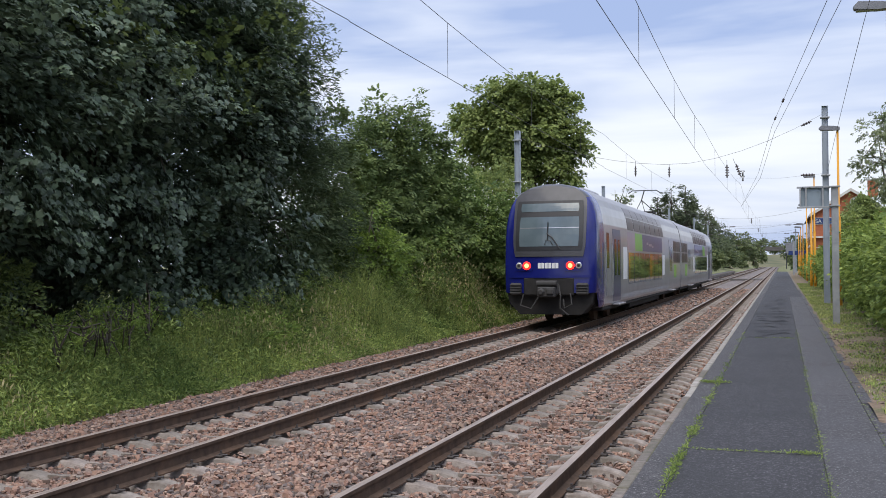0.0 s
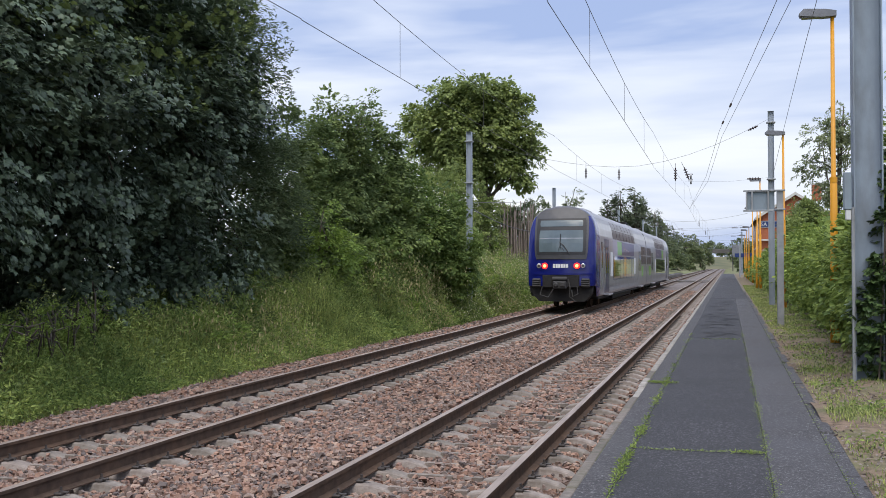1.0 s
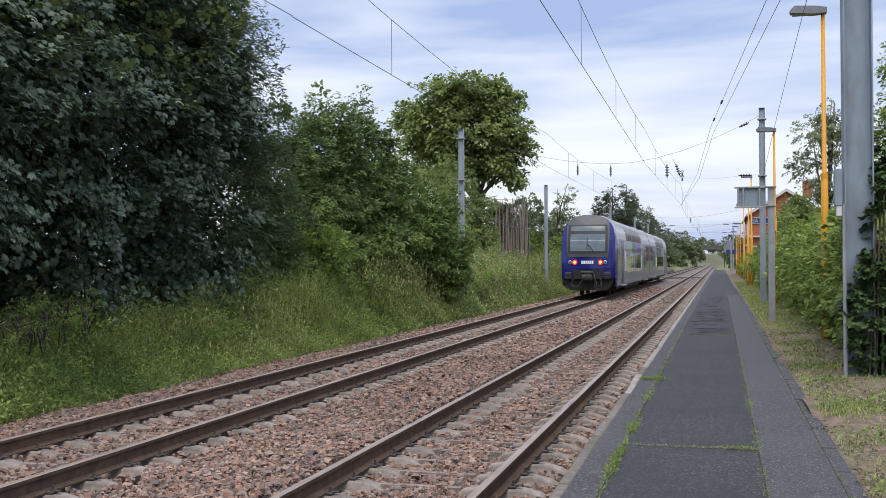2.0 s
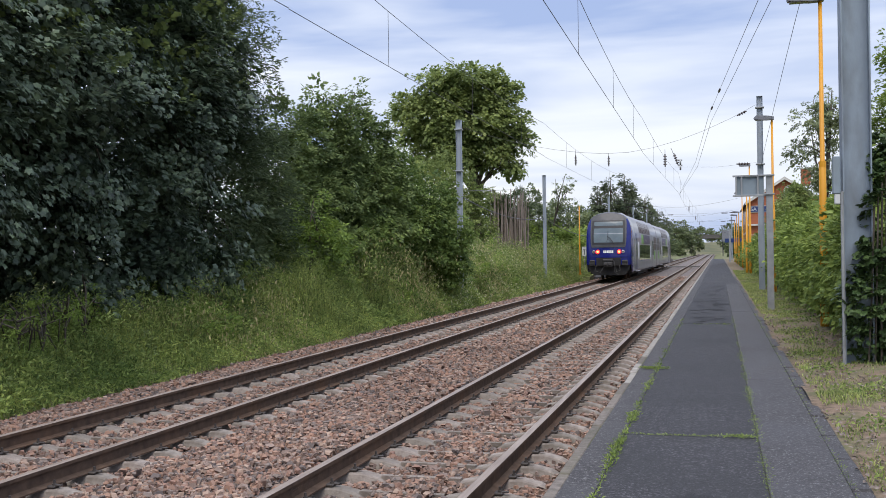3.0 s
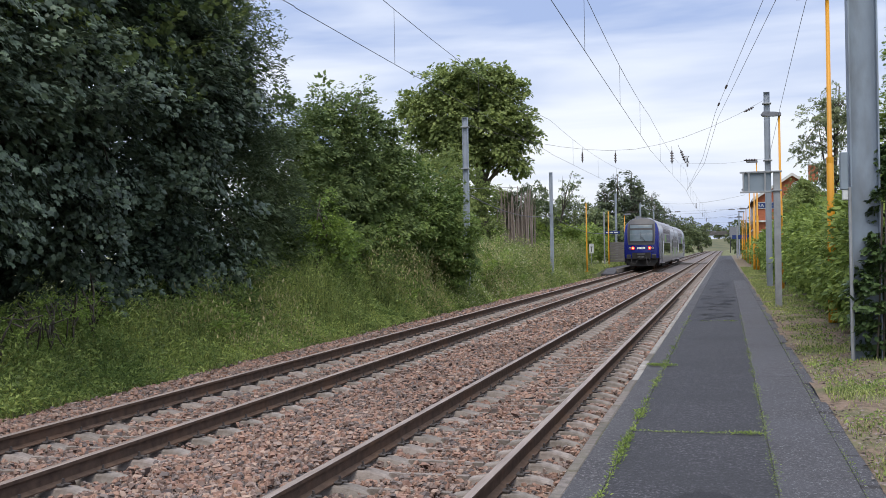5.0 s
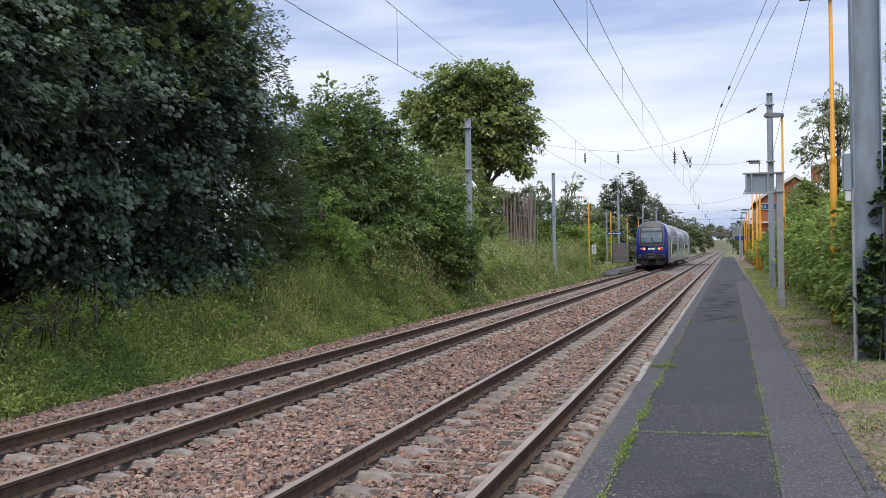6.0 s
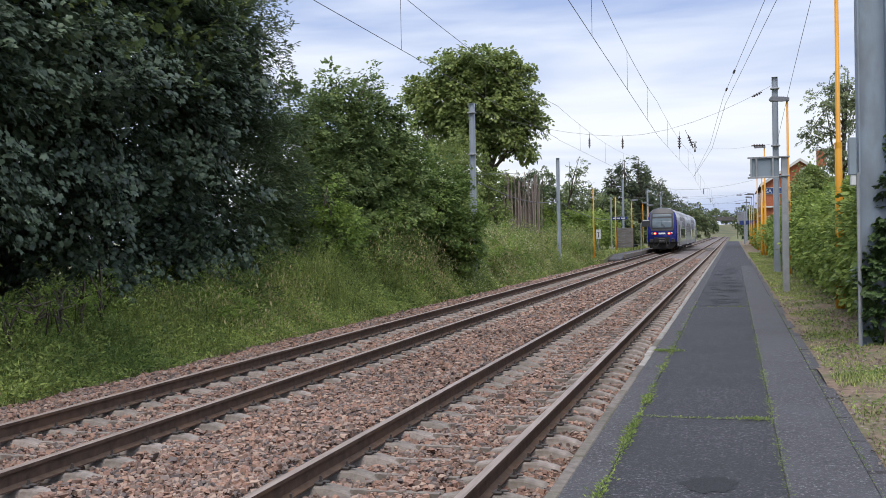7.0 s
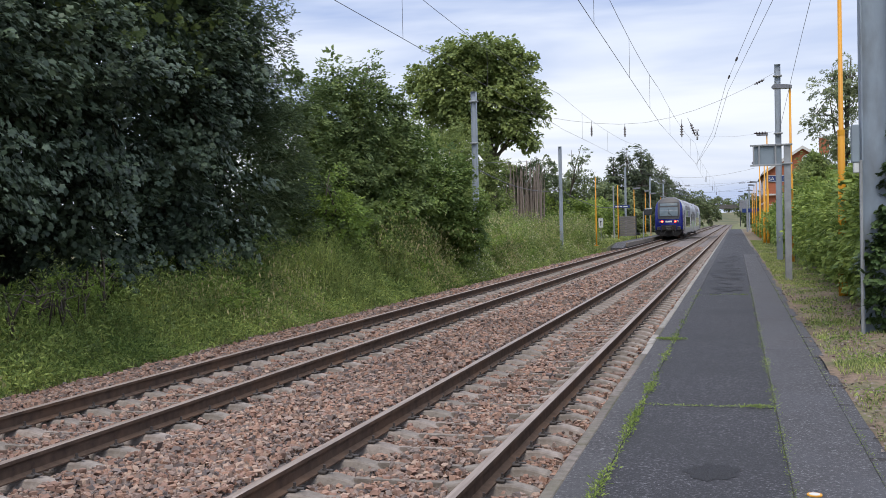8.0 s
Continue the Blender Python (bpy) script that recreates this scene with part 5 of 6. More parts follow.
    for hp in ([(0.34, -0.2, 1.25), (0.42, -0.3, 0.9), (0.40, -0.28, 0.55), (0.62, -0.2, 0.35)],
               [(-0.75, -0.05, 0.95), (-0.82, -0.15, 0.62), (-0.5, -0.15, 0.52), (-0.3, -0.05, 0.85)],
               [(0.66, -0.05, 0.98), (0.72, -0.15, 0.66), (0.5, -0.15, 0.55), (0.45, -0.05, 0.8)]):
        part("hose", tubem(hp, 0.025, 6), M["rubber"], cab)
    bm = bmesh.new()
    prism(bm, [(-1.30, 0.98), (1.30, 0.98), (1.22, 0.66), (0.92, 0.34), (-0.92, 0.34), (-1.22, 0.66)], "y", 0.22, 1.3)
    part("snow_plough", bm, M["black"], cab, "black plough under the cab end")
    bm = bmesh.new()
    box(bm, (0, 1.5, 0.75), (2.5, 1.2, 0.5), 0.05)
    part("cab_underframe", bm, M["black"], cab)
    bm = bmesh.new()
    box(bm, (0, 0.8, 4.16), (0.12, 0.12, 0.12), 0.02)
    tube(bm, [(0, 0.8, 4.2), (0, 0.8, 4.34)], 0.012, 6)
    part("aerial", bm, M["mask"], cab)
    return cab


train = thing("regional_train", "two-car double-deck regional train, silver sides and deep blue ends", "train")
car1 = car_body(train, 0.0, 25.9, True)
cab_end(car1, 0.0, 0)
car2 = car_body(train, 26.3, 52.2, False)
cab_end(car2, 25.9, 180)
bm = bmesh.new()
for k in range(4):
    box(bm, (0, 25.95 + k * 0.1, 2.2), (2.45 - 0.08 * (k % 2), 0.06, 3.2), 0.02)
part("gangway", bm, M["black"], train, "black folded gangway between the cars")
# pantograph on the first car
bm = bmesh.new()
box(bm, (0, 21.8, 4.36), (1.1, 1.2, 0.08))
tube(bm, [(0, 22.4, 4.4), (0, 21.1, 4.95), (0, 22.2, 5.5)], 0.03, 6)
for s in (-1, 1):
    tube(bm, [(s * 0.5, 22.4, 4.4), (0, 21.1, 4.95)], 0.02, 6)
tube(bm, [(-0.8, 22.2, 5.36), (-0.6, 22.2, 5.5), (0.6, 22.2, 5.5), (0.8, 22.2, 5.36)], 0.025, 6)
part("pantograph", bm, M["black"], car1)


def travelled(t):
    """Where the train's tail stands at t seconds; it slows towards the far platform."""
    return 29.2 + 11.4746 * t - 0.04317 * t * t - 0.026514 * t ** 3


# ---- masts, lamps, signs ----
M["steel"] = mat("grey_painted_steel", (0.36, 0.405, 0.465), (0.29, 0.33, 0.385), scale=3, rough=0.55, metal=0.2, bump=0.2, stain=(0.20, 0.205, 0.215), sscale=2.2, samount=0.4, stretch=(1, 1, 0.4))
M["galv"] = mat("galvanised_steel", (0.38, 0.39, 0.40), (0.29, 0.30, 0.31), scale=6, rough=0.5, metal=0.4, stain=(0.22, 0.22, 0.22), sscale=1.5)
M["yellow"] = mat("orange_yellow_paint", (0.72, 0.33, 0.012), (0.62, 0.27, 0.01), scale=4, rough=0.5, stain=(0.42, 0.20, 0.03), sscale=2.0, samount=0.4, stretch=(1, 1, 0.4))
M["lampgrey"] = mat("grey_lamp_housing", (0.20, 0.205, 0.23), (0.16, 0.165, 0.185), scale=5, rough=0.5)
M["diffuser"] = mat("dull_lamp_glass", (0.20, 0.19, 0.17), rough=0.3)
M["wire"] = mat("grey_copper_wire", (0.085, 0.08, 0.085), rough=0.5, metal=0.4)
M["insulator"] = mat("brown_glazed_insulator", (0.05, 0.032, 0.03), rough=0.35)
M["signback"] = mat("blue_grey_sign_back", (0.27, 0.325, 0.37), (0.23, 0.28, 0.32), scale=2, rough=0.55, metal=0.2, stain=(0.14, 0.16, 0.18), sscale=2)
M["signblue"] = mat("dark_blue_sign", (0.02, 0.045, 0.17), rough=0.4)
M["plastic"] = mat("white_plastic", (0.62, 0.63, 0.62), (0.52, 0.53, 0.52), rough=0.5)
M["wood"] = mat("grey_weathered_boards", (0.19, 0.175, 0.17), (0.12, 0.11, 0.105), scale=5, rough=0.9, stretch=(0.4, 3, 3))
M["dark"] = mat("dark_metal", (0.03, 0.032, 0.037), rough=0.5)


# steel for the near mast, base darkened to paint in the shade on its web
M["shaded_steel"] = mat("shaded_blue_grey_steel", (0.28, 0.335, 0.40), (0.22, 0.265, 0.32), scale=3, rough=0.6, metal=0.1, bump=0.3, stain=(0.12, 0.115, 0.11), sscale=3.5, samount=0.5, stretch=(1, 1, 0.4))


def h_mast(x, y, z0, z1, w, d, label, bands=(), paint="steel"):
    """An H-section steel mast; the web faces along the line."""
    t = thing("steel_mast", label, "mast", "masts", m=pose(x, y, 0))
    bm = bmesh.new()
    k = 0.014 if w < 0.3 else 0.02
    h, c = z1 - z0, (z0 + z1) / 2
    part("web", boxm((0, 0, c), (w - 2 * k, 0.012, h)), M[paint], t)
    for s in (-1, 1):
        part("flange", boxm((s * (w / 2 - k / 2), 0, c), (k, d, h), 0.003), M[paint], t)
    box(bm, (0, 0, z1 + 0.006), (w + 0.01, d + 0.01, 0.012))
    part("cap", bm, M["steel"], t)
    for z in bands:
        b = part("collar", boxm((0, 0, z), (w + 0.10, d + 0.10, 0.05), 0.01), M["galv"], t)
        for s in (-1, 1):
            part("bolt", tubem([(s * (w / 2 + 0.04), -d / 2 - 0.08, z), (s * (w / 2 + 0.04), -d / 2 + 0.02, z)], 0.018, 6), M["galv"], b)
    part("footing", boxm((0, 0, z0 - 0.1), (w + 0.3, d + 0.3, 0.3), 0.03), M["kerb"], t)
    return t


nm = h_mast(1.80, 14.55, 0.22, 9.8, 0.37, 0.32, "large grey steel mast overgrown with ivy at its foot", (7.4,), "shaded_steel")
bm = boxm((-0.265, -0.14, 2.82), (0.10, 0.12, 0.50), 0.01)
cb = part("cable_box", bm, M["signback"], nm, "small grey cable box")
part("cable_box_end", boxm((-0.255, -0.15, 2.50), (0.075, 0.08, 0.14), 0.01), M["plastic"], nm, "white cable entry")
part("conduit", tubem([(-0.20, -0.185, 0.25), (-0.20, -0.185, 2.6)], 0.022, 8), M["galv"], nm, "pale conduit pipe")
for x, y, z1, bd in ((1.58, 40, 7.62, (7.2, 5.05, 4.6)), (-10.2, 40, 7.28, (6.9, 5.2)), (-10.2, 60.9, 6.5, ()), (-10.2, 98.5, 7.1, ()), (-10.2, 127.7, 7.35, ()), (-10.2, 152, 7.3, ()), (1.9, 152, 6.5, ())):
    h_mast(x, y, 0.1, z1, 0.22 if y < 50 else 0.19, 0.18, "grey steel mast of the overhead line", bd)


def lamp_post(x, y, h, arm=-1, thick=True, head=True, label="orange-yellow station lamp post with a flat grey head"):
    t = thing("lamp_post", label, "street lamp", "platform lamps", m=pose(x, y, 0))
    z0 = 0.2
    bm = bmesh.new()
    zt = h * 0.52
    tube(bm, [(0, 0, z0), (0, 0, zt * 0.45), (0, 0, zt), (0, 0, zt + 0.03), (0, 0, h)], [0.085, 0.075, 0.066, 0.046, 0.036] if thick else [0.05, 0.05, 0.045, 0.04, 0.036], 14)
    p = part("pole", bm, M["yellow"], t, smooth=True)
    part("base_plate", boxm((0, 0, z0 + 0.04), (0.26, 0.26, 0.03), 0.006), M["yellow"], p)
    bm = bmesh.new()
    tube(bm, [(0, 0, zt - 0.05), (0, 0, zt + 0.06)], 0.070 if thick else 0.05, 14)
    part("joint_collar", bm, M["yellow"], p)
    if thick:
        part("service_door", boxm((-0.02, -0.080, 0.75), (0.08, 0.02, 0.35), 0.006), M["yellow"], p)
    if head:
        bm = bmesh.new()
        L = 0.62
        prism(bm, [(0.07 * -arm, h - 0.01), (0.07 * -arm, h + 0.09), (arm * 0.12, h + 0.13), (arm * L * 0.86, h + 0.16), (arm * L, h + 0.07), (arm * L * 0.97, h + 0.02), (arm * 0.2, h - 0.02)], "y", -0.11, 0.11)
        hd = part("lamp_head", bm, M["lampgrey"], t, "flat grey lamp head")
        part("diffuser", boxm((arm * 0.40, 0, h - 0.004), (0.34, 0.17, 0.03), 0.006), M["diffuser"], hd)
    return t


for y, h in ((21.0, 6.70), (37.7, 6.45), (64.8, 6.95), (71.5, 6.0), (85.1, 6.3), (100, 5.3), (112, 5.4), (125, 5.2)):
    lamp_post(1.99 if y < 30 else 1.9, y, h, -1)
lamp_post(1.72, 66.2, 4.2, -1, True, False, "short orange-yellow post beside a lamp post")
for y, h, a in ((70.8, 5.0, 0), (84.6, 4.9, 0), (98.6, 5.0, 1), (111.2, 5.1, 1), (118, 5.0, 1), (135, 5.0, 1)):
    lamp_post(-9.4, y, h, 1, False, a != 0, "slim orange-yellow lamp post on the far platform")

# sign board seen from its back
sg = thing("sign_board", "blue-grey back of a platform sign on a square grey post", "sign", m=pose(0, 27.2, 0))
part("post", boxm((1.285, 0, 1.98), (0.165, 0.14, 3.54), 0.008), M["galv"], sg)
part("panel", boxm((0.80, 0.05, 3.48), (0.70, 0.05, 0.52), 0.006), M["signback"], sg)
for c, s in (((0.84, -0.01, 3.735), (0.92, 0.06, 0.045)), ((0.84, -0.01, 3.225), (0.92, 0.06, 0.045)), ((0.465, -0.01, 3.48), (0.04, 0.06, 0.47)), ((0.60, -0.012, 3.48), (0.045, 0.05, 0.47)), ((1.00, -0.012, 3.48), (0.045, 0.05, 0.47))):
    part("frame_bar", boxm(c, s, 0.004), M["galv"], sg)
for z in (3.735, 3.25):
    b = part("clamp", boxm((1.28, -0.02, z), (0.26, 0.20, 0.035), 0.004), M["galv"], sg)
bm = bmesh.new()
for i in range(5):
    tube(bm, [(0.52 + 0.16 * i, -0.045, 3.735), (0.52 + 0.16 * i, -0.03, 3.735)], 0.010, 6)
part("rivets", bm, M["dark"], sg)

# ---- overhead line ----
def sag(p, q, n, drop):
    p, q = Vector(p), Vector(q)
    return [p.lerp(q, i / n) - Vector((0, 0, 4 * drop * (i / n) * (1 - i / n))) for i in range(n + 1)]


def wire(name, pts, r, parent):
    return part(name, tubem(pts, r, 5), M["wire"], parent)


def insulator(p, way, parent, n=4, r=0.075):
    p, way = Vector(p), Vector(way).normalized()
    bm = bmesh.new()
    tube(bm, [p, p + way * (0.1 * n + 0.1)], 0.025, 6)
    for k in range(n):
        a = p + way * (0.08 + 0.1 * k)
        tube(bm, [a, a + way * 0.035, a + way * 0.05], [r * 0.7, r, r * 0.3], 10)
    return part("insulator", bm, M["insulator"], parent, "brown ribbed insulator")


SPANS = [-14.0, 14.5, 40.0, 69.0, 98.5, 127.7, 152.0, 185.0, 220.0, 260.0, 300.0, 340.0, 380.0]
for tc in TRACKS:
    ln = thing("overhead_line", "overhead contact line with messenger wire and droppers", "overhead line", "overhead lines")
    for a, b in zip(SPANS, SPANS[1:]):
        s = 0.14 if int(SPANS.index(a)) % 2 else -0.14
        zc, zm = 5.70 - 0.002 * max(0, min(a, 100)) * 0.5, 7.0
        wire("contact_wire", [(tc + s, a, zc), (tc - s, b, zc)], 0.0065 if a < 40 else 0.0055, ln)
        ms = sag((tc + s, a, zm), (tc - s, b, zm), 10, 0.28)
        wire("messenger_wire", ms, 0.0065 if a < 40 else 0.0055, ln)
        if a < 160:
            for i in (2, 5, 8):
                p = ms[i]
                wire("dropper", [p, (p.x, p.y, zc)], 0.005, ln)


def headspan(y, xl, xr, zl, zr, zmid, lower):
    h = thing("headspan", "cross-span wire with insulators between two masts", "overhead line", "headspans")
    n = 12
    pts = []
    for i in range(n + 1):
        t = i / n
        x = xl + (xr - xl) * t
        k = (2 * t - 1.08)
        pts.append((x, y, zmid + ((zl if t < 0.54 else zr) - zmid) * min(1.0, (abs(k) / (1.08 if t < 0.54 else 0.92))) ** 1.75))
    r = 0.0055 if y < 60 else 0.009
    wire("head_wire", pts, r, h)
    wire("cross_wire", [(xl if y > 60 else -1.6, y, lower + 0.06), ((xl + xr) / 2 if y > 60 else 0, y, lower), (xr, y, lower + 0.12)], r * 0.55, h)
    for x in (xl + 0.9, xr - 0.75) if y > 60 else (xr - 0.75,):
        insulator((x, y, lower + 0.09), (1, 0, 0), h, 4, 0.06)
    for x in (-4.6,) if y > 60 else ():
        insulator((x, y, lower), (1, 0, 0), h, 4, 0.06)
    return h


h1 = headspan(40.0, -10.1, 1.46, 7.0, 7.32, 5.67, 5.0)
insulator((0.75, 40, 6.93), (1, 0, 0.45), h1, 3, 0.06)
for x, zt, ln_ in ((-5.42, 5.86, 0.20), (-4.12, 5.68, 0.10)):
    wire("hanger", [(x, 40, zt), (x, 40, zt - ln_)], 0.008, h1)
    insulator((x, 40, zt - ln_), (0, 0, -1), h1, 3, 0.055)
wire("hanger", [(-1.95, 40, 5.76), (-1.95, 40, 5.55)], 0.008, h1)
insulator((-1.95, 40, 5.58), (0, 0, -1), h1, 4, 0.075)
wire("hanger", [(-1.72, 40, 5.80), (-1.64, 40, 5.60)], 0.008, h1)
insulator((-1.62, 40, 5.60), (0.35, 0, -1), h1, 4, 0.075)
for z in (5.24, 5.03):
    bm = bmesh.new()
    tube(bm, [(-1.40, 39.95, z), (-1.34, 39.95, z + 0.0)], 0.10, 16)
    tube(bm, [(-1.47, 39.95, z + 0.08), (-1.30, 39.95, z + 0.08)], 0.03, 8)
    part("tension_pulley", bm, M["galv"], h1, "round grey tension weight")
for y, zl, zr, zm, lo in ((98.5, 6.8, 6.6, 5.9, 5.2), (127.7, 7.0, 6.6, 5.9, 5.2), (152, 7.0, 6.4, 5.9, 5.2), (220, 7.0, 6.8, 6.0, 5.3), (300, 7, 7, 6.1, 5.4)):
    hs = headspan(y, -10.1, 1.8, zl, zr, zm, lo)
    for x in (-6.54, -2.65):
        insulator((x, y, zm + 0.05), (0, 0, -1), hs, 4, 0.07)
    for x in (-8.6, 0.3):
        insulator((x, y, lo + 0.05), (1, 0, 0), hs, 5, 0.07)
# wires that cross over to the near track, with their fittings
dg = thing("tension_wires", "two slanting tension wires that cross above the platform", "overhead line")
for (xa, za), (xb, zb) in (((0.77, 6.51), (-0.29, 6.99)), ((1.0, 6.49), (-0.21, 6.73))):
    d = Vector((xb - xa, 20.0, zb - za))
    p = Vector((xa, 20, za))
    wire("tension_wire", [p - d * 0.9, p + d * 1.0], 0.006, dg)
    wire("tension_wire", [p + d, (xb - 0.75, 52, zb - 0.75), (-2.5, 70, 5.6)], 0.007, dg)
for k in (0.62, 0.86):
    p = Vector((0.77, 20, 6.51)).lerp(Vector((-0.29, 40, 6.99)), k)
    bm = bmesh.new()
    tube(bm, [p, p + Vector((-0.03, 0.32, -0.02))], 0.035, 8)
    part("wire_fitting", bm, M["insulator"], dg)
sl = thing("stay_cable", "thin cable running down to the far mast", "cable")
wire("cable", sag((1.66, 5, 7.6), (1.58, 40, 4.9), 12, -0.35), 0.006, sl)
lc = thing("signal_cable", "sagging grey cables between the masts along the bank", "cable")
wire("cable", sag((-10.2, 40, 4.2), (-10.25, 60.9, 3.9), 12, 0.42), 0.022, lc)
wire("cable", sag((-10.2, 60.9, 3.9), (-10.2, 98.5, 3.6), 12, 0.7), 0.022, lc)
wire("cable", [(-10.15, 40, 4.38), (-11.6, 58, 5.5)], 0.012, lc)

# ---- far platform ----
fp = thing("far_platform", "low far platform with a pale edge and gravel ramp", "platform", kind="structure")
bm = bmesh.new()
prism(bm, [(76.5, -0.45), (76.5, -0.1), (80.0, 0.22), (190, 0.22), (190, -0.45)], "x", -9.1, -8.15)
part("platform_body", bm, M["asphalt_edge"], fp)
bm = bmesh.new()
prism(bm, [(74.0, -0.45), (74.0, -0.05), (79.0, 0.24), (190, 0.24), (190, -0.45)], "x", -10.9, -9.102)
part("grass_verge", bm, M["ground"], fp, "grassy strip behind the paved edge")
for k in range(22):
    part("kerb_stone", boxm((-8.10, 81 + 5 * k, 0.08), (0.16, 4.95, 0.34), 0.02), M["kerb"], fp)
sh = thing("shelter", "small grey boarded shelter with a dark roof", "shelter", m=pose(-9.9, 97, 0))
for k in range(8):
    part("board", boxm((0, 0, 0.62 + k * 0.235), (1.55, 0.05, 0.22), 0.01), M["wood"], sh)
for x in (-0.8, 0.8):
    part("post", boxm((x, 0, 1.35), (0.08, 0.08, 2.4)), M["dark"], sh)
bm = bmesh.new()
tube(bm, [(1.5, -0.1, 0.2), (1.5, -0.1, 2.7), (1.7, -0.1, 3.0), (2.3, -0.1, 3.05)], 0.05, 8)
part("sign_arch", bm, M["galv"], sh)
part("sign_panel", boxm((1.95, -0.1, 2.75), (0.75, 0.06, 0.6), 0.02), M["dark"], sh)
ns = thing("station_sign", "dark blue platform name sign on grey posts", "sign", m=pose(0, 88, 0))
part("post", tubem([(-10.15, 0, 0.2), (-10.15, 0, 5.0)], 0.06, 10), M["galv"], ns)
pn = part("panel", boxm((-9.45, 0, 3.18), (1.35, 0.05, 0.24), 0.01), M["signblue"], ns)
for k, (a, b) in enumerate(((-10.0, -9.7), (-9.62, -9.4), (-9.3, -8.95))):
    part("lettering", boxm(((a + b) / 2, -0.03, 3.18), (b - a, 0.01, 0.09)), M["plastic"], pn, "unreadable pale lettering")
wb = thing("marker_board", "white marker board on a short post", "sign", m=pose(-10.25, 80, 0))
part("post", tubem([(0, 0, 0.1), (0, 0, 1.5)], 0.03, 8), M["galv"], wb)
pn = part("panel", boxm((0, -0.03, 1.82), (0.36, 0.05, 0.76), 0.01), M["plastic"], wb)
part("symbol", boxm((0, -0.06, 1.75), (0.05, 0.01, 0.36)), M["dark"], pn)
part("symbol", boxm((0, -0.06, 1.95), (0.17, 0.01, 0.06)), M["dark"], pn)
bn = thing("bench", "small dark metal bench on the far platform", "bench", m=pose(-9.6, 104, 0.22))
part("seat", boxm((0, 0, 0.45), (0.5, 1.5, 0.05), 0.01), M["dark"], bn)
for yy in (-0.6, 0.6):
    part("leg", boxm((0, yy, 0.22), (0.4, 0.05, 0.44)), M["dark"], bn)

# ---- signs far along the near platform ----
fs = thing("platform_sign", "grey post with a small dark blue sign", "sign", m=pose(1.36, 128, 0.3))
part("post", tubem([(0, 0, 0), (0, 0, 4.0)], 0.12, 8), M["galv"], fs)
part("panel", boxm((0.6, 0, 2.6), (2.4, 0.08, 0.5), 0.01), M["signblue"], fs)
sc = thing("screen_board", "large grey-green board on posts", "sign", m=pose(0, 240, 0.3))
part("panel", boxm((1.6, 0, 4.5), (1.5, 0.2, 2.7), 0.03), M["lampgrey"], sc)
for x in (1.0, 2.2):
    part("post", boxm((x, 0, 1.7), (0.2, 0.2, 3.6)), M["dark"], sc)

# ---- brick station house ----
M["brick"] = mat("orange_red_brick", (0.42, 0.135, 0.065), (0.33, 0.10, 0.05), scale=5, rough=0.9, stain=(0.25, 0.09, 0.05), sscale=0.6, bump=0.5)
M["render_y"] = mat("ochre_render", (0.40, 0.24, 0.10), (0.34, 0.20, 0.08), scale=2, rough=0.9)
M["slate"] = mat("slate_roof", (0.10, 0.085, 0.08), (0.07, 0.06, 0.058), scale=6, rough=0.75, stretch=(1, 1, 3))
M["trimwhite"] = mat("white_painted_trim", (0.62, 0.60, 0.56), (0.52, 0.5, 0.47), rough=0.6)
M["pane"] = mat("window_pane", (0.025, 0.03, 0.035), rough=0.05, coat=1.0)
HX0, HX1, HY0, HY1, EAVE, RIDGE = 2.75, 8.8, 95.0, 118.0, 6.2, 8.15
hs = thing("station_house", "orange brick station house with white gable boards", "house")
mid = (HX0 + HX1) / 2
bm = bmesh.new()
prism(bm, [(HX0, 0.2), (HX1, 0.2), (HX1, EAVE), (mid, RIDGE), (HX0, EAVE)], "y", HY0, HY1)
wl_ = part("wall", bm, M["brick"], hs)
for s, xe in ((-1, HX0), (1, HX1)):
    bm = bmesh.new()
    dx, dz = xe - mid, EAVE - RIDGE
    o = 0.10
    prism(bm, [(mid, RIDGE + o), (xe + dx * 0.12, EAVE + dz * 0.12 + o), (xe + dx * 0.12, EAVE + dz * 0.12 - 0.04), (mid, RIDGE - 0.04)][::s], "y", HY0 - 0.35, HY1 + 0.35)
    part("roof", bm, M["slate"], hs)
    bm = bmesh.new()
    prism(bm, [(mid, RIDGE + o + 0.01), (xe + dx * 0.13, EAVE + dz * 0.13 + o + 0.01), (xe + dx * 0.13, EAVE + dz * 0.13 - 0.16), (mid, RIDGE - 0.16)][::s], "y", HY0 - 0.42, HY0 - 0.36)
    part("barge_board", bm, M["trimwhite"], hs)
for k in range(26):
    for r in range(2):
        part("brick", boxm((HX0 + 0.13 + k * 0.235, HY0 - 0.012, 3.1 + 2.2 * r), (0.215, 0.03, 0.065)), M["render_y"] if r else M["trimwhite"], wl_)
bm = bmesh.new()
tube(bm, [(mid + 0.5, HY0 - 0.06, 6.9), (mid + 0.5, HY0 + 0.02, 6.9)], 0.62, 20)
rw = part("round_window", bm, M["trimwhite"], hs)
bm = bmesh.new()
tube(bm, [(mid + 0.5, HY0 - 0.09, 6.85), (mid + 0.5, HY0 - 0.02, 6.85)], 0.46, 20)
part("pane", bm, M["pane"], rw)
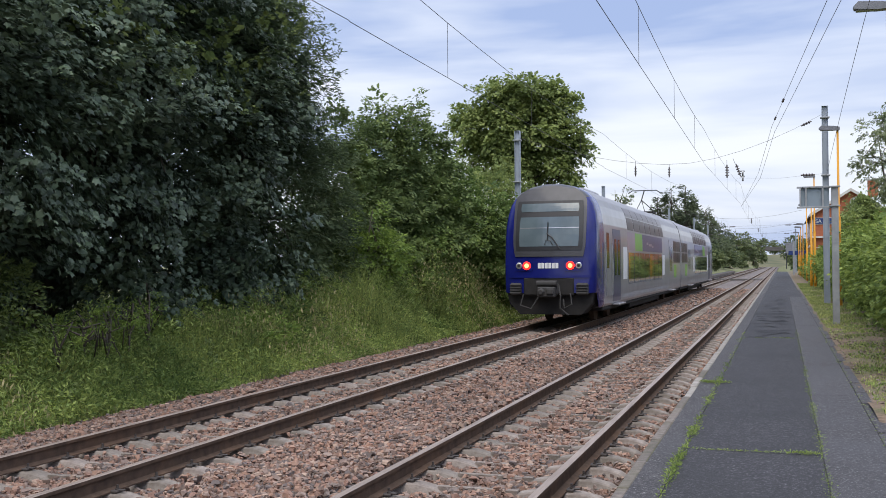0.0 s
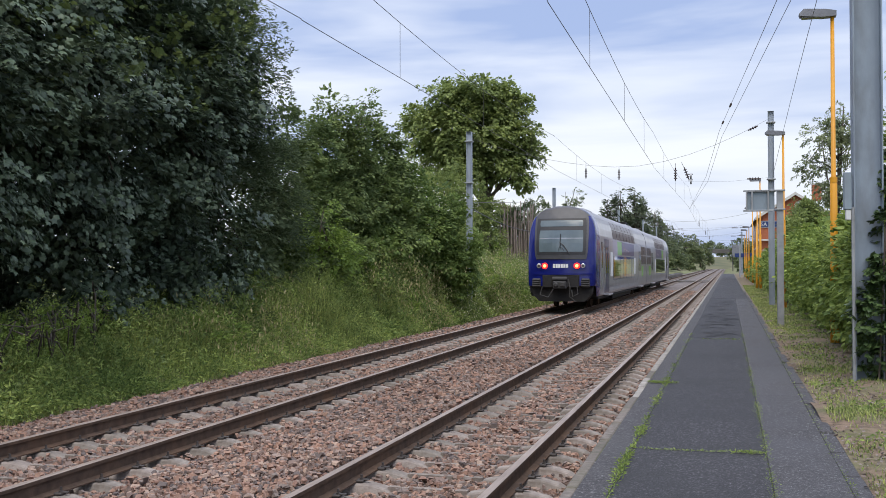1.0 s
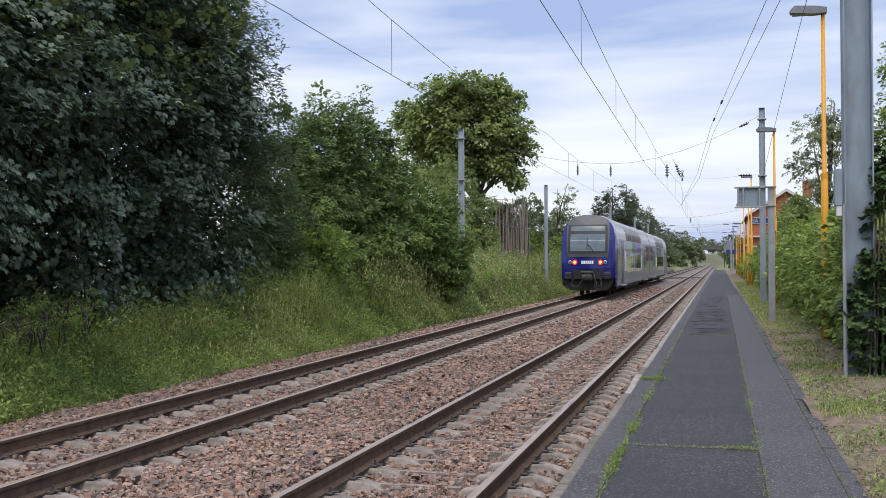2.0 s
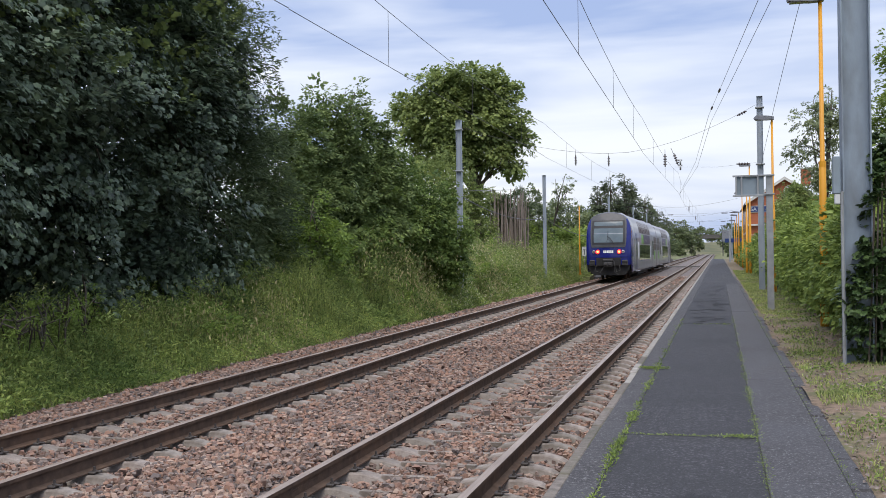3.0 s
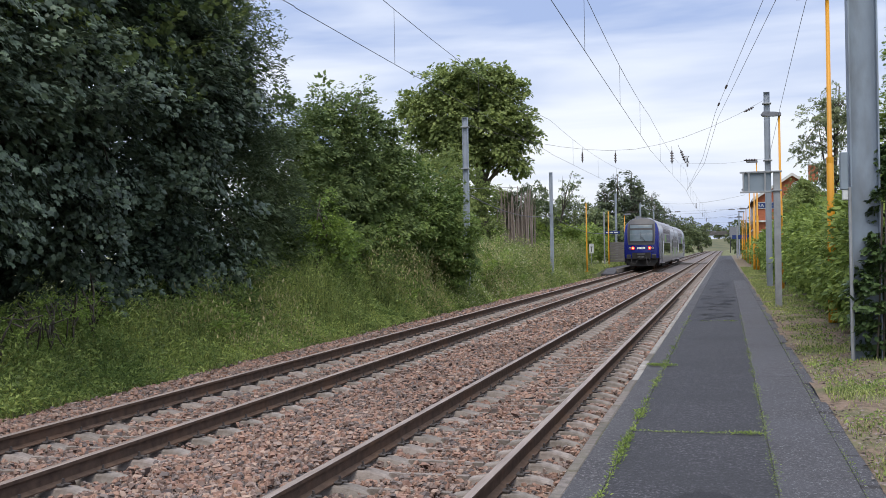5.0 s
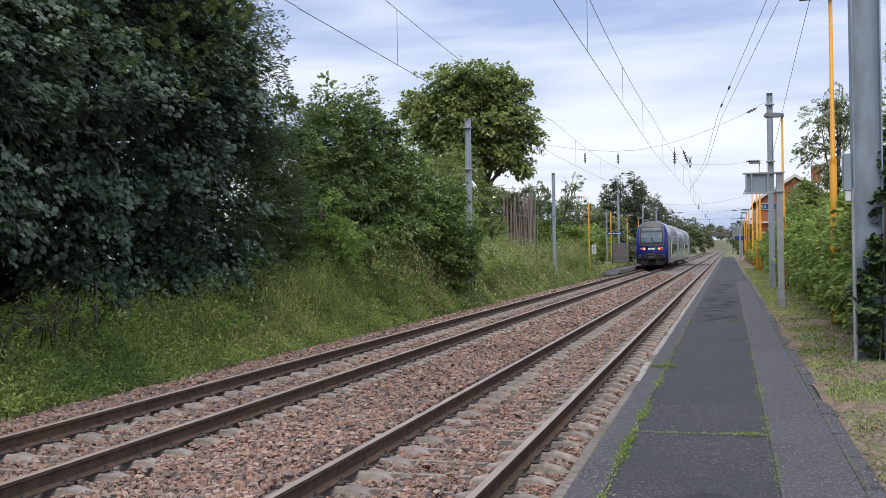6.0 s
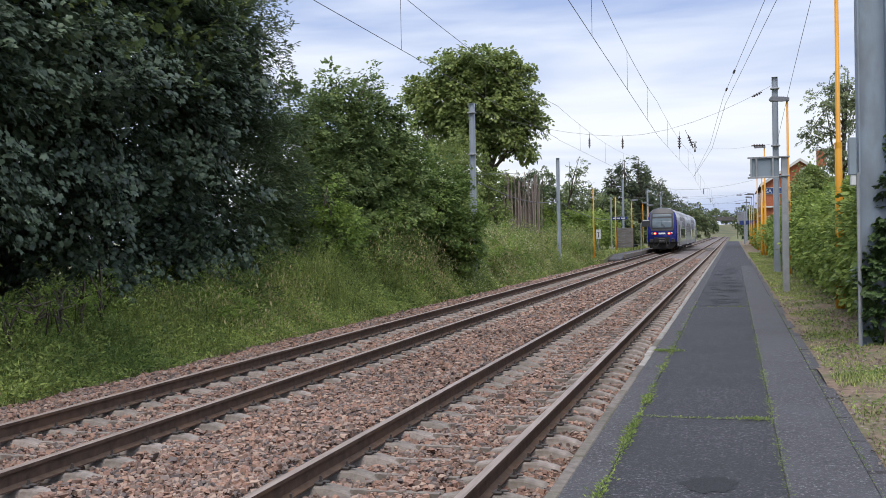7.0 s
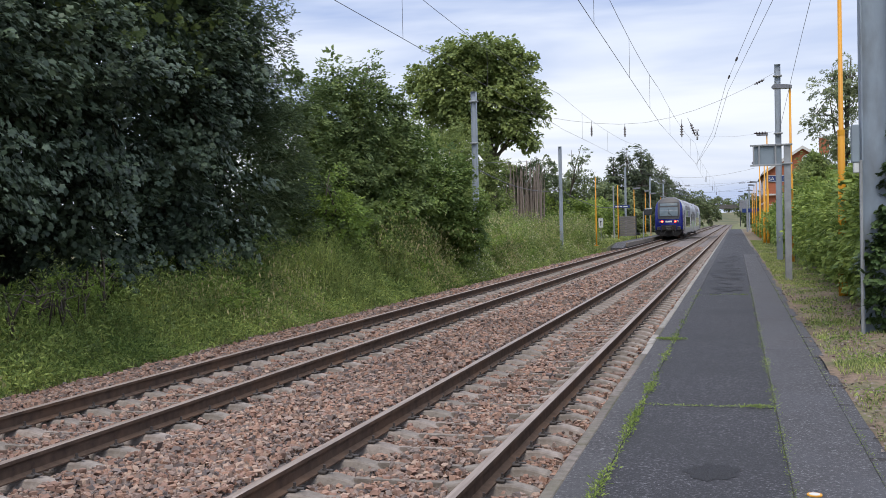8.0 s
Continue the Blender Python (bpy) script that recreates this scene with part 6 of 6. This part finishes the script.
for k in range(6):
    w = part("window", boxm((HX0 - 0.03, HY0 + 2 + k * 3.6, 4.9), (0.10, 1.2, 1.7), 0.01), M["trimwhite"], hs)
    part("pane", boxm((HX0 - 0.085, HY0 + 2 + k * 3.6, 4.9), (0.03, 1.0, 1.5)), M["pane"], w)
    part("pilaster", boxm((HX0 - 0.05, HY0 + 0.2 + k * 3.6, 3.2), (0.14, 0.5, 6.0), 0.01), M["render_y"], hs)
    part("string_course", boxm((HX0 - 0.04, HY0 + 1.9 + k * 3.6, 3.4), (0.12, 3.5, 0.2)), M["trimwhite"], hs)
part("lower_gable_trim", boxm((HX0 + 0.6, HY0 - 0.2, 4.0), (1.6, 0.3, 0.14)), M["trimwhite"], hs)
ch = part("chimney", boxm((mid + 2.0, HY0 + 2.5, 8.3), (0.8, 0.7, 1.5), 0.02), M["brick"], hs)
part("chimney_pot", boxm((mid + 2.0, HY0 + 2.5, 9.1), (0.9, 0.8, 0.12)), M["trimwhite"], ch)
pl = part("name_plate", boxm((HX0 + 0.98, HY0 - 0.08, 5.42), (1.9, 0.05, 0.5), 0.01), M["signblue"], hs, "dark blue name plate with white capitals")
part("plate_border", boxm((HX0 + 0.98, HY0 - 0.066, 5.42), (2.0, 0.05, 0.6), 0.01), M["plastic"], hs)
for body, x in (("SA", HX0 + 0.10), ("-D", HX0 + 1.32)):
    fc = bpy.data.curves.new("letters", "FONT")
    fc.body, fc.size, fc.extrude = body, 0.46, 0.008
    tmp = new("letters", fc)
    me = bpy.data.meshes.new_from_object(tmp)
    bpy.data.objects.remove(tmp)
    me.materials.append(M["plastic"])
    lt = new("letters", me)
    lt.parent = pl
    lt.matrix_basis = pose(x, HY0 - 0.115, 5.26, 90)
part("letter_bar", boxm((HX0 + 1.0, HY0 - 0.112, 5.42), (0.42, 0.012, 0.3)), M["plastic"], pl)

# ---- fence at the foot of the hedge ----
fe = thing("garden_fence", "low dark wire fence at the foot of the hedge", "fence")
for k in range(9):
    part("fence_post", tubem([(2.15, 40 + 2.5 * k, 0.2), (2.15, 40 + 2.5 * k, 1.3)], 0.03, 6), M["dark"], fe)
for z in (0.5, 0.8, 1.1, 1.28):
    part("fence_wire", tubem([(2.15, 40, z), (2.15, 60, z)], 0.012, 5), M["dark"], fe)

# ---- road bridge over the line and the slope beyond ----
M["bridge"] = mat("old_bridge_concrete", (0.13, 0.12, 0.11), (0.09, 0.085, 0.08), scale=1.0, rough=0.9, stain=(0.06, 0.06, 0.06), sscale=0.4)
M["slope"] = mat("yellow_green_slope", (0.115, 0.11, 0.05), (0.06, 0.07, 0.03), scale=0.15, rough=1, stain=(0.24, 0.20, 0.10), sscale=0.05)
br = thing("road_bridge", "flat concrete road bridge over the railway", "bridge")
part("deck", boxm((-4, 362, 5.95), (60, 9, 0.75), 0.05), M["bridge"], br)
for y in (357.6, 366.4):
    part("parapet", boxm((-4, y, 6.6), (60, 0.25, 0.6), 0.03), M["bridge"], br)
for x in (-13.5, 5.5):
    part("abutment", boxm((x, 362, 2.5), (1.2, 9, 6.4), 0.05), M["bridge"], br)
ev, ef = [], []
ex = np.linspace(-60, 60, 13)
for j, (yy, z) in enumerate(((424, -0.6), (440, 0.0), (480, 3.5), (540, 5.6), (700, 5.8))):
    for x in ex:
        ev.append((x, yy + 8 * math.sin(x * 0.13), z + 0.4 * math.sin(x * 0.4 + j)))
for j in range(4):
    for i in range(12):
        ef.append((j * 13 + i, j * 13 + i + 1, (j + 1) * 13 + i + 1, (j + 1) * 13 + i))
tagged(raw_mesh("cutting_slope", ev, ef, M["slope"], smooth=True), "dry yellow-green grass slope beyond the bridge", "slope", kind="structure")
for s, xs in ((-1, (-10.8, -13.5, -22)), (1, (3.0, 5.5, 14))):
    ev, ef = [], []
    for j, yy in enumerate((260, 310, 340, 357)):
        for x, z in zip(xs, (-0.1 if s < 0 else 0.2, 1.2 + 1.2 * j, 1.6 + 1.35 * j)):
            ev.append((x, yy, z))
    for j in range(3):
        for i in range(2):
            q = (j * 3 + i, j * 3 + i + 1, (j + 1) * 3 + i + 1, (j + 1) * 3 + i)
            ef.append(q if s > 0 else q[::-1])
    tagged(raw_mesh("embankment", ev, ef, M["slope"]), "grassy bank that rises towards the bridge", "bank", kind="structure")

# ---- platform crossing boards and small marks ----
cr = thing("track_crossing", "dark boarded crossing between the platforms", "crossing", kind="structure")
for tc in TRACKS:
    for k in range(5):
        part("plank", boxm((tc - 0.52 + 0.26 * k, 118, -0.06), (0.24, 2.4, 0.08), 0.01), M["bridge"], cr)
part("plank", boxm((-4.6, 118, -0.08), (2.1, 2.4, 0.10), 0.01), M["bridge"], cr)
M["patch"] = mat("tar_patch", (0.021, 0.019, 0.021), (0.011, 0.010, 0.011), scale=55, rough=0.75, bump=0.8, grain=0.8)


def tar_patch(x, y, rx, ry, seed, label):
    """A flat uneven patch on the asphalt."""
    rnd = random.Random(seed)
    a1, a2, a3 = rnd.uniform(0, 6), rnd.uniform(0, 6), rnd.uniform(0, 6)
    bm = bmesh.new()
    vs = []
    for k in range(40):
        a = 2 * math.pi * k / 40
        r = 1 + 0.10 * math.sin(2 * a + a1) + 0.08 * math.sin(5 * a + a2) + 0.09 * math.sin(9 * a + a3)
        c, s = math.cos(a), math.sin(a)
        vs.append(bm.verts.new((rx * r * c, ry * r * s, 0)))
    bm.faces.new(vs)
    return tagged(part("tar_patch", bm, M["patch"], m=pose(x, y, PLAT + 0.0035)), label, "stain", "platform stains", "structure")


tar_patch(-0.16, 6.36, 0.15, 0.22, 1, "dark tar stain on the asphalt")
# dark uneven streaks across the asphalt, denser at the near end
bm = bmesh.new()
rnd_ = random.Random(12)
for k in range(70):
    y = 21.8 + 22 * rnd_.random() ** 1.3
    x, rx, ry = rnd_.uniform(-0.62, 0.12), rnd_.uniform(0.06, 0.22), rnd_.uniform(0.04, 0.22) * y / 25
    a1, a2 = rnd_.uniform(0, 6), rnd_.uniform(0, 6)
    vs = []
    for q in range(22):
        a = 2 * math.pi * q / 22
        r = 1 + 0.22 * math.sin(2 * a + a1) + 0.16 * math.sin(5 * a + a2) + rnd_.uniform(-0.12, 0.12)
        vs.append(bm.verts.new((min(0.285, max(-0.785, x + rx * r * math.cos(a))), y + ry * r * math.sin(a), PLAT + 0.003 + 0.00005 * k)))
    bm.faces.new(vs)
tagged(part("tar_streaks", bm, M["patch"]), "dark uneven streaks across the asphalt", "stain", "platform stains", "stuff")
bm = bmesh.new()
tube(bm, [(0.40, 5.94, PLAT - 0.005), (0.40, 5.94, PLAT + 0.008)], 0.03, 14)
sv = tagged(part("survey_mark", bm, M["plastic"]), "small round pale survey mark with a yellow rim", "marker")
bm = bmesh.new()
tube(bm, [(0.40, 5.94, PLAT - 0.005), (0.40, 5.94, PLAT + 0.006)], 0.042, 14)
part("rim", bm, M["yellow"], sv)


# ---- what moves ----
def motions():
    walk(train, [(k * 0.5, pose(TRACKS[1], travelled(k * 0.5), 0)) for k in range(17)])
    for ob, yy in WHEELS:
        rows = []
        for k in range(121):
            t = k * 2 / 30
            rows.append((t, pose(0, yy, 0.45, -math.degrees((travelled(t) - travelled(0)) / 0.45))))
        walk(ob, rows)


motions()
